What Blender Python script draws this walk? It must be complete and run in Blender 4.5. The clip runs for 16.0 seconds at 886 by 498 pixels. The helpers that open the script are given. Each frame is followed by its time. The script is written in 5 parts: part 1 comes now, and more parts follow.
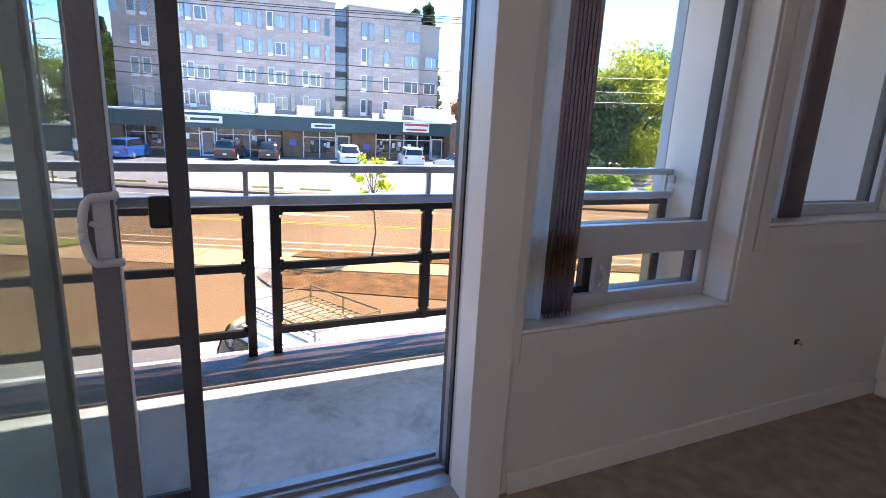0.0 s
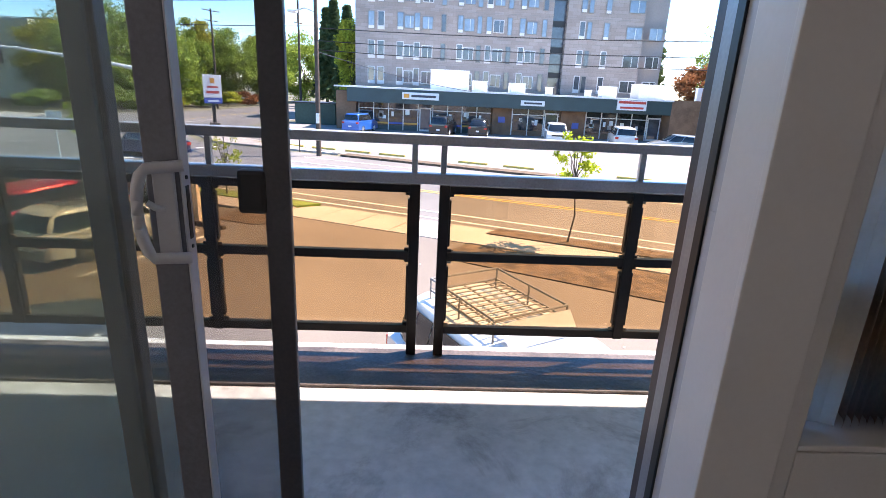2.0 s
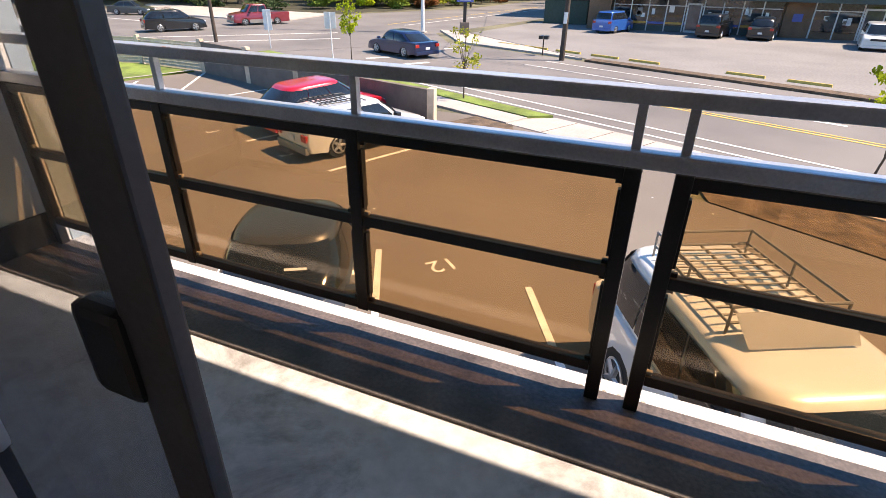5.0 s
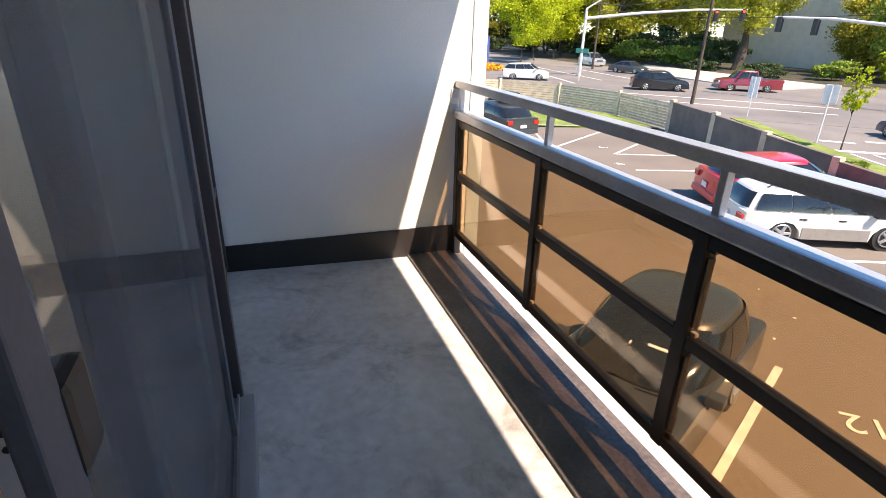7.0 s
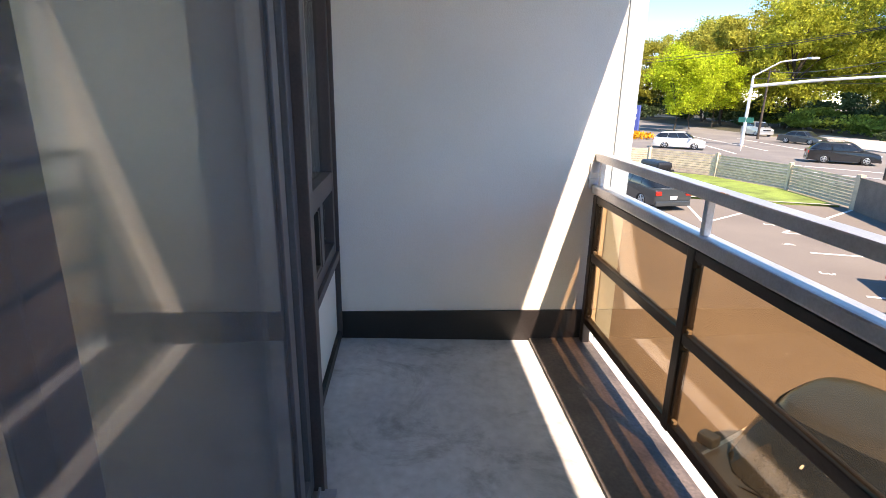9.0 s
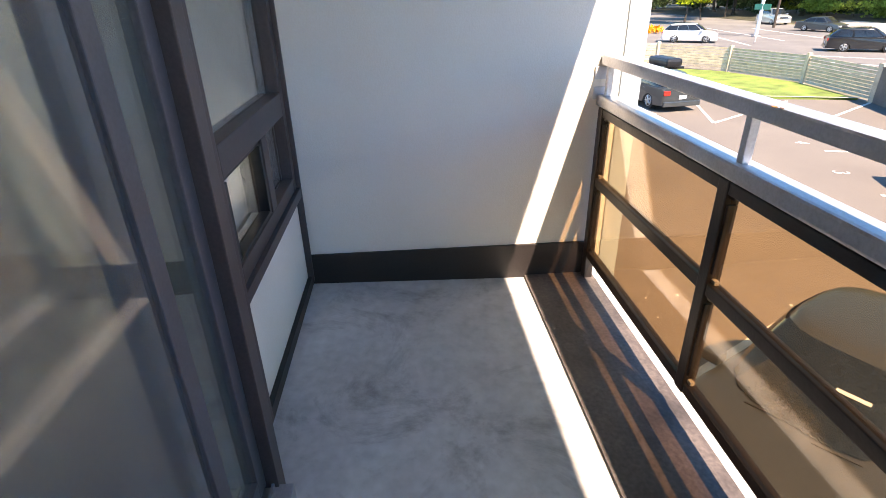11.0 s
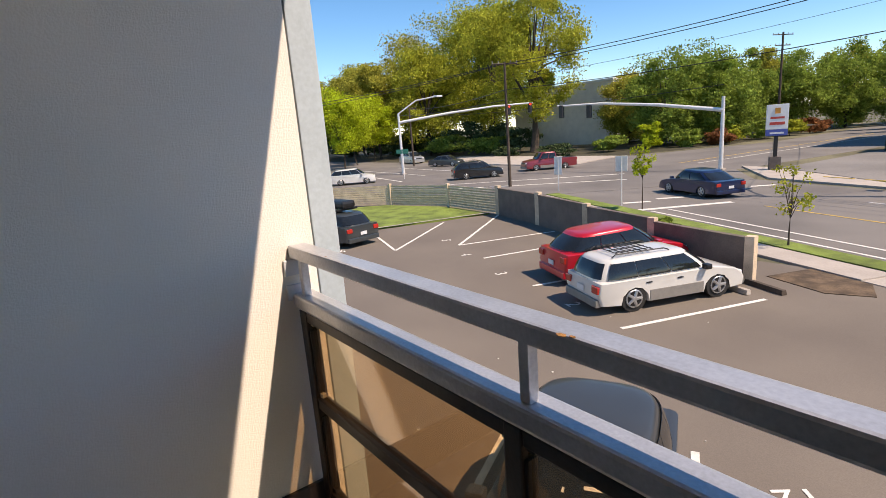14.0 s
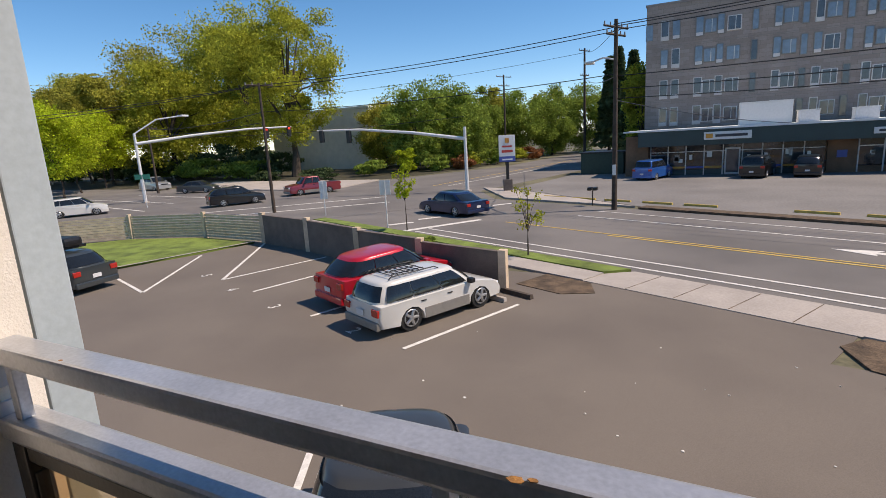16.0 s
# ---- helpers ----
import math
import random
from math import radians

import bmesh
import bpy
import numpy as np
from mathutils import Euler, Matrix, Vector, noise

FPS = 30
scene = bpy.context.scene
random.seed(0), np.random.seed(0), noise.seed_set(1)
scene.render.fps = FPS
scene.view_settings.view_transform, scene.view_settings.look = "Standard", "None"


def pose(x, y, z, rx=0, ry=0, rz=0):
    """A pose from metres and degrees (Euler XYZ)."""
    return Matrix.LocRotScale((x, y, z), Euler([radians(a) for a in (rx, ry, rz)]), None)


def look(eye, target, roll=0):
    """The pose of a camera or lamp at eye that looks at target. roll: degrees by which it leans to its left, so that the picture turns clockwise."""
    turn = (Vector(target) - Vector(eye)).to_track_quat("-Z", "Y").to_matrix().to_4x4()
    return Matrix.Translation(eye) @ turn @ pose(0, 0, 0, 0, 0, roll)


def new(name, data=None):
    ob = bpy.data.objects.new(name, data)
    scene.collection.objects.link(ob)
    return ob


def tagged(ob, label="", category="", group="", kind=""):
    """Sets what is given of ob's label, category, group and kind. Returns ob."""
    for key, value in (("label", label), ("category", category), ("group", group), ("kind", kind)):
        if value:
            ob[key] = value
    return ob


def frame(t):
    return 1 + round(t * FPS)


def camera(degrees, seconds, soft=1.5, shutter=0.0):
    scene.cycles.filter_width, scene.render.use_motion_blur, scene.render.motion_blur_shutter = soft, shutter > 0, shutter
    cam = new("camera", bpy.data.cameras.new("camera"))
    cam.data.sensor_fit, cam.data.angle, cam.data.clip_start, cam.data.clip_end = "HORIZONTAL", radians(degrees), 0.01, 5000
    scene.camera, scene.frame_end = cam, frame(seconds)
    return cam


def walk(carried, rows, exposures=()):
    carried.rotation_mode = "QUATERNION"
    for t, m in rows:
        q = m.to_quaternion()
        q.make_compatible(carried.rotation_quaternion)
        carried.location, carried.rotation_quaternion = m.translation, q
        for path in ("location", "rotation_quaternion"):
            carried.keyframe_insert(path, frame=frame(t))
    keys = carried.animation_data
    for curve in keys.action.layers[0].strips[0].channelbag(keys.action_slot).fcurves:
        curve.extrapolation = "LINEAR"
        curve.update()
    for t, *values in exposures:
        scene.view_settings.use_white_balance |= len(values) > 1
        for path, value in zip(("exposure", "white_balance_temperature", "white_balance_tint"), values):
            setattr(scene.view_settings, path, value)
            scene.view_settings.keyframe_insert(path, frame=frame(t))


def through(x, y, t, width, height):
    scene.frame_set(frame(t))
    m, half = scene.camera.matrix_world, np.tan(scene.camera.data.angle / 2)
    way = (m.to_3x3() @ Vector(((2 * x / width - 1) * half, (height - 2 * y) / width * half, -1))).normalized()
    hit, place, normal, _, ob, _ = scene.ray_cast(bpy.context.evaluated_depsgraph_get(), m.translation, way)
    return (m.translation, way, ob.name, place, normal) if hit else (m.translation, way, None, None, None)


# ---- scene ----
cam = camera(80.4, 16.0, 0.7)
PATH = [
    (0, (0.143, 0.577, 1.326), (0.951, 2.344, 0.851), 2.9),
    (0.5, (0.226, 0.685, 1.299), (0.713, 2.561, 0.804), 2.8),
    (1, (0.306, 0.812, 1.296), (0.541, 2.728, 0.774), 2.8),
    (1.5, (0.351, 0.948, 1.283), (0.48, 2.868, 0.735), 2.7),
    (2, (0.36, 1.131, 1.26), (0.448, 3.041, 0.674), 2.7),
    (2.5, (0.367, 1.295, 1.282), (0.433, 3.193, 0.655), 2.6),
    (3, (0.39, 1.438, 1.276), (0.433, 3.322, 0.608), 2.3),
    (3.2, (0.401, 1.489, 1.271), (0.419, 3.372, 0.597), 2.1),
    (5.3, (0.395, 2.051, 1.322), (-0.437, 3.583, 0.342), 0.9),
    (5.5, (0.374, 2.098, 1.32), (-0.548, 3.565, 0.321), 1.1),
    (6, (0.355, 2.184, 1.316), (-0.846, 3.442, 0.329), 1.1),
    (6.5, (0.38, 2.267, 1.315), (-1.121, 3.226, 0.405), 1.0),
    (7, (0.433, 2.35, 1.338), (-1.301, 2.973, 0.561), 1.6),
    (7.5, (0.445, 2.405, 1.362), (-1.411, 2.809, 0.735), 2.4),
    (8, (0.397, 2.436, 1.368), (-1.513, 2.714, 0.843), 2.1),
    (8.5, (0.326, 2.437, 1.368), (-1.6, 2.628, 0.864), 1.3),
    (9, (0.19, 2.47, 1.345), (-1.723, 2.609, 0.777), 1.2),
    (9.2, (0.142, 2.483, 1.335), (-1.758, 2.602, 0.723), 1.1),
    (11.3, (-0.29, 2.678, 1.311), (-2.07, 2.812, 0.408), -1.4),
    (11.5, (-0.351, 2.721, 1.301), (-2.14, 2.918, 0.427), -1.2),
    (12, (-0.451, 2.682, 1.31), (-2.238, 3.135, 0.535), -0.9),
    (12.5, (-0.579, 2.663, 1.355), (-2.325, 3.379, 0.69), -1.2),
    (13, (-0.679, 2.684, 1.383), (-2.359, 3.614, 0.823), -2.7),
    (13.5, (-0.773, 2.75, 1.385), (-2.392, 3.822, 0.906), -3.7),
    (14, (-0.869, 2.849, 1.398), (-2.427, 4.024, 0.959), -4.4),
    (14.5, (-0.944, 2.922, 1.401), (-2.43, 4.191, 0.977), -4.7),
    (15, (-1.014, 2.964, 1.398), (-2.396, 4.351, 0.993), -4.2),
    (15.5, (-1.103, 2.977, 1.39), (-2.27, 4.552, 0.991), -3.7),
    (16, (-1.223, 2.997, 1.426), (-2.122, 4.736, 1.016), -3.3),
]
walk(cam, [(t, look(eye, target, roll)) for t, eye, target, roll in PATH], exposures=[(0, 2.7, 6950, 24), (1.5, 2.4, 7150, 22), (3.2, 1.9, 7650, 22), (5.5, 1.4, 8250, 21), (7, 1.6, 8250, 21), (9, 1.8, 8250, 21), (11.5, 2.1, 8550, 21), (12.3, 1.9, 8850, 21), (13.5, 1.0, 8650, 21), (14.5, 0.5, 8250, 20), (16, 0.3, 7950, 19)])

# ---- world, sun ----
SUN = Vector((0.70, 0.268, 1.0)).normalized()
world = bpy.data.worlds.new("sky")
scene.world = world
world.use_nodes = True
wn = world.node_tree.nodes
sky = wn.new("ShaderNodeTexSky")
sky.sky_type = "NISHITA"
sky.sun_disc = False
sky.sun_elevation = math.asin(SUN.z)
sky.sun_rotation = math.atan2(SUN.x, SUN.y)
sky.altitude = 1200
sky.air_density, sky.dust_density, sky.ozone_density = 0.85, 0.0, 5.0
wn["Background"].inputs["Strength"].default_value = 0.145
clear = wn.new("ShaderNodeHueSaturation")
clear.inputs["Saturation"].default_value, clear.inputs["Hue"].default_value = 1.22, 0.495
world.node_tree.links.new(sky.outputs[0], clear.inputs["Color"])
world.node_tree.links.new(clear.outputs[0], wn["Background"].inputs["Color"])
sun_data = bpy.data.lights.new("sun", "SUN")
sun_data.energy, sun_data.angle, sun_data.color = 4.0, radians(0.5), (1.0, 0.955, 0.88)
sun = new("sun", sun_data)
sun.matrix_world = look((0, 0, 40), Vector((0, 0, 40)) - SUN)


# ---- materials ----
def mat(name, col, rough=0.7, metal=0.0, var=0.12, scale=6.0, fine=60.0, bump=0.0, second=None, spec=0.5, coat=0.0, random=0.0, island=0.0):
    """A surface with broad blotches and fine grain of its colour, and a fine relief."""
    m = bpy.data.materials.new(name)
    m.use_nodes = True
    n, l = m.node_tree.nodes, m.node_tree.links
    b = n["Principled BSDF"]
    b.inputs["Roughness"].default_value, b.inputs["Metallic"].default_value = rough, metal
    b.inputs["Specular IOR Level"].default_value = spec
    b.inputs["Coat Weight"].default_value = coat
    co = n.new("ShaderNodeTexCoord")
    big, small = n.new("ShaderNodeTexNoise"), n.new("ShaderNodeTexNoise")
    big.inputs["Scale"].default_value, small.inputs["Scale"].default_value = scale, fine
    big.inputs["Detail"].default_value, small.inputs["Detail"].default_value = 5, 3
    for tex in (big, small):
        l.new(co.outputs["Object"], tex.inputs["Vector"])
    ramp = n.new("ShaderNodeValToRGB")
    dark = second or tuple(c * (1 - 2.2 * var) for c in col)
    ramp.color_ramp.elements[0].color, ramp.color_ramp.elements[1].color = (*dark, 1), (*col, 1)
    ramp.color_ramp.elements[0].position, ramp.color_ramp.elements[1].position = 0.3, 0.62
    l.new(big.outputs["Fac"], ramp.inputs["Fac"])
    mix = n.new("ShaderNodeMix")
    mix.data_type, mix.blend_type = "RGBA", "OVERLAY"
    mix.inputs["Factor"].default_value = min(1.0, var * 3)
    l.new(ramp.outputs["Color"], mix.inputs["A"])
    l.new(small.outputs["Fac"], mix.inputs["B"])
    out = mix.outputs["Result"]
    if random or island:
        hsv = n.new("ShaderNodeHueSaturation")
        src = n.new("ShaderNodeObjectInfo").outputs["Random"] if random else n.new("ShaderNodeNewGeometry").outputs["Random Per Island"]
        amount = random or island
        mr = n.new("ShaderNodeMapRange")
        mr.inputs["To Min"].default_value, mr.inputs["To Max"].default_value = 1 - amount, 1 + amount
        l.new(src, mr.inputs["Value"])
        l.new(mr.outputs["Result"], hsv.inputs["Value"])
        l.new(out, hsv.inputs["Color"])
        out = hsv.outputs["Color"]
    l.new(out, b.inputs["Base Color"])
    if bump:
        bp = n.new("ShaderNodeBump")
        bp.inputs["Strength"].default_value, bp.inputs["Distance"].default_value = bump, 0.01
        l.new(small.outputs["Fac"], bp.inputs["Height"])
        l.new(bp.outputs["Normal"], b.inputs["Normal"])
    return m


def pane_mat(name, tint, haze=0.0, haze_col=(0.5, 0.5, 0.5), gloss=1.0):
    """Thin glass: tinted, glossy at grazing angles, with a film of dust."""
    m = bpy.data.materials.new(name)
    m.use_nodes = True
    n, l = m.node_tree.nodes, m.node_tree.links
    n.remove(n["Principled BSDF"])
    tr, gl, df = n.new("ShaderNodeBsdfTransparent"), n.new("ShaderNodeBsdfGlossy"), n.new("ShaderNodeBsdfDiffuse")
    tr.inputs["Color"].default_value, df.inputs["Color"].default_value = (*tint, 1), (*haze_col, 1)
    gl.inputs["Roughness"].default_value = 0.02
    a, b = n.new("ShaderNodeMixShader"), n.new("ShaderNodeMixShader")
    a.inputs[0].default_value = haze
    lw, pw, ml = n.new("ShaderNodeLayerWeight"), n.new("ShaderNodeMath"), n.new("ShaderNodeMath")
    lw.inputs["Blend"].default_value = 0.5
    pw.operation, ml.operation = "POWER", "MULTIPLY_ADD"
    pw.inputs[1].default_value, ml.inputs[1].default_value, ml.inputs[2].default_value = 3.0, 0.8 * gloss, 0.035 * gloss
    l.new(lw.outputs["Facing"], pw.inputs[0]), l.new(pw.outputs[0], ml.inputs[0])
    l.new(tr.outputs[0], a.inputs[1]), l.new(df.outputs[0], a.inputs[2])
    l.new(ml.outputs[0], b.inputs[0]), l.new(a.outputs[0], b.inputs[1]), l.new(gl.outputs[0], b.inputs[2])
    l.new(b.outputs[0], n["Material Output"].inputs["Surface"])
    return m


def leaf_mat(name, col, through=0.35, spread=0.34):
    m = bpy.data.materials.new(name)
    m.use_nodes = True
    n, l = m.node_tree.nodes, m.node_tree.links
    n.remove(n["Principled BSDF"])
    geo, mr, hsv = n.new("ShaderNodeNewGeometry"), n.new("ShaderNodeMapRange"), n.new("ShaderNodeHueSaturation")
    mr.inputs["To Min"].default_value, mr.inputs["To Max"].default_value = 1 - spread, 1 + spread
    l.new(geo.outputs["Random Per Island"], mr.inputs["Value"])
    co, drift, dr, ml = n.new("ShaderNodeTexCoord"), n.new("ShaderNodeTexNoise"), n.new("ShaderNodeMapRange"), n.new("ShaderNodeMath")
    drift.inputs["Scale"].default_value, drift.inputs["Detail"].default_value = 0.55, 3
    dr.inputs["From Min"].default_value, dr.inputs["From Max"].default_value = 0.32, 0.68
    dr.inputs["To Min"].default_value, dr.inputs["To Max"].default_value = 0.60, 1.22
    ml.operation = "MULTIPLY"
    l.new(co.outputs["Object"], drift.inputs["Vector"]), l.new(drift.outputs["Fac"], dr.inputs["Value"])
    l.new(dr.outputs["Result"], ml.inputs[0]), l.new(mr.outputs["Result"], ml.inputs[1])
    l.new(ml.outputs[0], hsv.inputs["Value"])
    hsv.inputs["Color"].default_value = (*col, 1)
    d, t, mx = n.new("ShaderNodeBsdfDiffuse"), n.new("ShaderNodeBsdfTranslucent"), n.new("ShaderNodeMixShader")
    mx.inputs[0].default_value = through
    for sh in (d, t):
        l.new(hsv.outputs["Color"], sh.inputs["Color"])
    l.new(d.outputs[0], mx.inputs[1]), l.new(t.outputs[0], mx.inputs[2])
    l.new(mx.outputs[0], n["Material Output"].inputs["Surface"])
    return m


def glow_mat(name, col, strength):
    m = bpy.data.materials.new(name)
    m.use_nodes = True
    b = m.node_tree.nodes["Principled BSDF"]
    b.inputs["Base Color"].default_value = (*col, 1)
    b.inputs["Emission Color"].default_value = (*col, 1)
    b.inputs["Emission Strength"].default_value = strength
    return m


WALL_IN = mat("interior_paint", (0.70, 0.685, 0.67), 0.75, var=0.03, scale=2, fine=120, bump=0.12)
TRIM = mat("white_trim_paint", (0.78, 0.77, 0.76), 0.35, var=0.03, scale=3, fine=90, bump=0.03)
CARPET = mat("carpet", (0.42, 0.35, 0.29), 0.95, var=0.2, scale=14, fine=260, bump=0.9, second=(0.30, 0.24, 0.20))
STUCCO = mat("cream_stucco", (0.80, 0.75, 0.68), 0.85, var=0.05, scale=0.9, fine=170, bump=0.22)
PALE_TRIM = mat("pale_blue_trim", (0.40, 0.47, 0.51), 0.6, var=0.05, scale=3, fine=60, bump=0.05)
CONCRETE = mat("balcony_concrete", (0.55, 0.545, 0.54), 0.55, var=0.10, scale=1.3, fine=22, bump=0.08, second=(0.36, 0.35, 0.345))
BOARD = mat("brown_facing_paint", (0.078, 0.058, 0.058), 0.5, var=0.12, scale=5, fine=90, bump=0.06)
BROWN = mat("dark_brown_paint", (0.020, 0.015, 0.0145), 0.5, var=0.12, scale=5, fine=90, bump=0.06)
SHADE_STRIP = mat("brown_shade_strip", (0.12, 0.095, 0.085), 0.55, var=0.25, scale=5, fine=60, bump=0.15)
EDGE = mat("white_edge_coating", (0.60, 0.58, 0.56), 0.7, var=0.16, scale=9, fine=50, bump=0.4)
RAIL_GREY = mat("galvanised_rail", (0.49, 0.505, 0.54), 0.30, metal=0.5, var=0.08, scale=7, fine=120, bump=0.05)
RAIL_BROWN = mat("brown_rail", (0.018, 0.012, 0.010), 0.38, var=0.2, scale=12, fine=90, bump=0.1)
CLIP = mat("pale_clip", (0.34, 0.29, 0.23), 0.5, var=0.1)
BRONZE = pane_mat("bronze_glass", (0.91, 0.745, 0.55), 0.045, (0.50, 0.40, 0.29))
CLEAR = pane_mat("clear_glass", (0.95, 0.97, 0.96), 0.015)
ALU_SLATE = mat("dark_slate_aluminium", (0.085, 0.087, 0.100), 0.45, metal=0.2, var=0.08, scale=5, fine=120)
DOOR_GLASS = pane_mat("green_tinted_glass", (0.91, 0.96, 0.94), 0.06, (0.55, 0.68, 0.63))
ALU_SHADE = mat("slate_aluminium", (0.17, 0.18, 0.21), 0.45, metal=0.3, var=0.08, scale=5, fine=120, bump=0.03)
MESH = pane_mat("insect_mesh", (0.88, 0.88, 0.88), 0.22, (0.19, 0.19, 0.195), 0.3)
ALU = mat("grey_aluminium", (0.36, 0.38, 0.41), 0.4, metal=0.5, var=0.06, scale=5, fine=120, bump=0.03)
ALU_DARK = mat("dark_bronze_aluminium", (0.075, 0.058, 0.058), 0.42, metal=0.1, var=0.1, scale=5, fine=120)
ALU_WHITE = mat("white_vinyl", (0.58, 0.59, 0.62), 0.35, var=0.03, scale=4, fine=100)
BLACK = mat("black_plastic", (0.012, 0.012, 0.013), 0.4, var=0.05)
BLIND = mat("brown_blind_vinyl", (0.52, 0.39, 0.31), 0.6, var=0.08, scale=6, fine=120, bump=0.05)
BLIND_PALE = mat("pale_blind_vinyl", (0.82, 0.82, 0.79), 0.6, var=0.06, scale=6, fine=120, bump=0.05)
ASPHALT = mat("parking_asphalt", (0.160, 0.136, 0.114), 0.9, var=0.10, scale=0.3, fine=55, bump=0.12, second=(0.128, 0.108, 0.092))
ROAD = mat("road_asphalt", (0.172, 0.160, 0.150), 0.9, var=0.12, scale=0.22, fine=40, bump=0.12, second=(0.115, 0.108, 0.103))
FARLOT = mat("pale_asphalt", (0.205, 0.195, 0.186), 0.9, var=0.12, scale=0.2, fine=8, bump=0.3)
WALK = mat("sidewalk_concrete", (0.40, 0.36, 0.325), 0.85, var=0.08, scale=0.8, fine=20, bump=0.2)
MULCH = mat("bark_mulch", (0.14, 0.095, 0.06), 0.95, var=0.3, scale=3, fine=30, bump=0.9)
GRASS = mat("lawn", (0.175, 0.245, 0.045), 0.9, var=0.25, scale=1.2, fine=40, bump=0.8)
SHADED_LITTER = mat("shaded_leaf_litter", (0.055, 0.050, 0.026), 0.95, var=0.3, scale=0.6, fine=12, bump=0.6)
SOIL = mat("ground_cover", (0.16, 0.15, 0.09), 0.95, var=0.25, scale=0.2, fine=6, bump=0.5)
PAINT_W = mat("white_road_paint", (0.70, 0.68, 0.64), 0.8, var=0.12, scale=6, fine=40)
PAINT_Y = mat("yellow_road_paint", (0.62, 0.42, 0.10), 0.8, var=0.12, scale=6, fine=40)
BLOCKWALL = mat("taupe_block_wall", (0.155, 0.125, 0.107), 0.9, var=0.12, scale=2, fine=30, bump=0.3)
FENCE = mat("tan_fence", (0.60, 0.47, 0.34), 0.85, var=0.12, scale=3, fine=40, bump=0.2, random=0.12)
POLE = mat("weathered_pole", (0.075, 0.055, 0.042), 0.9, var=0.2, scale=3, fine=30, bump=0.5)
STEEL = mat("galvanised_mast", (0.66, 0.67, 0.67), 0.5, metal=0.1, var=0.06)
SIGNALBOX = mat("dark_signal_box", (0.02, 0.02, 0.02), 0.5, var=0.05)
RED_LAMP = glow_mat("red_signal_lamp", (0.9, 0.05, 0.02), 1.5)
BRICK = mat("shop_brick", (0.22, 0.125, 0.075), 0.9, var=0.15, scale=1.2, fine=14, bump=0.4)
FASCIA = mat("dark_teal_fascia", (0.030, 0.060, 0.060), 0.5, var=0.1, scale=0.6, fine=10)
ROOFCAP = mat("white_roof_membrane", (0.75, 0.75, 0.74), 0.7, var=0.06, scale=0.8, fine=10)
PANEL = mat("taupe_cladding", (0.34, 0.295, 0.27), 0.85, var=0.06, scale=0.25, fine=5, bump=0.1)
PANEL2 = mat("grey_cladding", (0.265, 0.238, 0.225), 0.85, var=0.05, scale=0.25, fine=5, bump=0.1)
FRAME_W = mat("white_window_frame", (0.62, 0.61, 0.60), 0.5, var=0.03)
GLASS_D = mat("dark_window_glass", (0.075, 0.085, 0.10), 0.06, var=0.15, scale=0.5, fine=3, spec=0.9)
# window glass with the sky's blue reflection put into its base colour
GLASS_SKY = mat("sky_reflection_window_glass", (0.17, 0.23, 0.29), 0.06, var=0.12, scale=0.4, fine=3, spec=1.0)
SHOP_GLASS = mat("shop_window_glass", (0.030, 0.034, 0.038), 0.05, var=0.25, scale=0.6, fine=3, spec=0.8)
CARGLASS = mat("car_glass", (0.014, 0.017, 0.020), 0.04, var=0.1, spec=0.55)
TYRE = mat("tyre_rubber", (0.018, 0.018, 0.018), 0.85, var=0.1, fine=80, bump=0.2)
RIM = mat("alloy_rim", (0.50, 0.51, 0.52), 0.3, metal=0.8, var=0.05)
CHROME = mat("chrome", (0.7, 0.7, 0.72), 0.15, metal=1.0, var=0.03)
LAMP_R = mat("red_tail_lens", (0.42, 0.02, 0.012), 0.15, var=0.05, spec=0.8)
LAMP_O = mat("amber_lens", (0.75, 0.25, 0.03), 0.15, var=0.05, spec=0.8)
LAMP_W = mat("clear_lamp_lens", (0.72, 0.73, 0.74), 0.1, var=0.05, spec=0.9)
PLATE = mat("number_plate", (0.62, 0.64, 0.66), 0.4, var=0.05)
TRIMGREY = mat("grey_cladding_plastic", (0.21, 0.20, 0.185), 0.6, var=0.06)
BARK = mat("tree_bark", (0.085, 0.065, 0.05), 0.95, var=0.25, scale=4, fine=25, bump=0.8)
LEAF_LIME = leaf_mat("lime_leaves", (0.45, 0.54, 0.045), 0.45)
LEAF_SPRING = leaf_mat("spring_leaves", (0.40, 0.42, 0.06), 0.4)
LEAF_OLIVE = leaf_mat("olive_leaves", (0.36, 0.35, 0.065), 0.4)
LEAF_GREEN = leaf_mat("green_leaves", (0.26, 0.35, 0.070), 0.35)
LEAF_DARK = leaf_mat("conifer_needles", (0.085, 0.125, 0.058), 0.2)
LEAF_RUST = leaf_mat("rust_leaves", (0.30, 0.13, 0.06), 0.3)
FLOWER = leaf_mat("orange_flowers", (0.65, 0.30, 0.03), 0.2)
SIGN_W = mat("white_sign_panel", (0.74, 0.74, 0.72), 0.5, var=0.03)
SIGN_R = mat("red_sign_paint", (0.55, 0.06, 0.04), 0.5, var=0.05)
SIGN_B = mat("blue_sign_paint", (0.06, 0.10, 0.35), 0.5, var=0.05)
SIGN_O = mat("orange_sign_paint", (0.75, 0.32, 0.05), 0.5, var=0.05)
SIGN_G = mat("green_street_sign", (0.02, 0.25, 0.16), 0.5, var=0.05)
SIGN_TXT = mat("dark_sign_lettering", (0.05, 0.05, 0.06), 0.6, var=0.03)


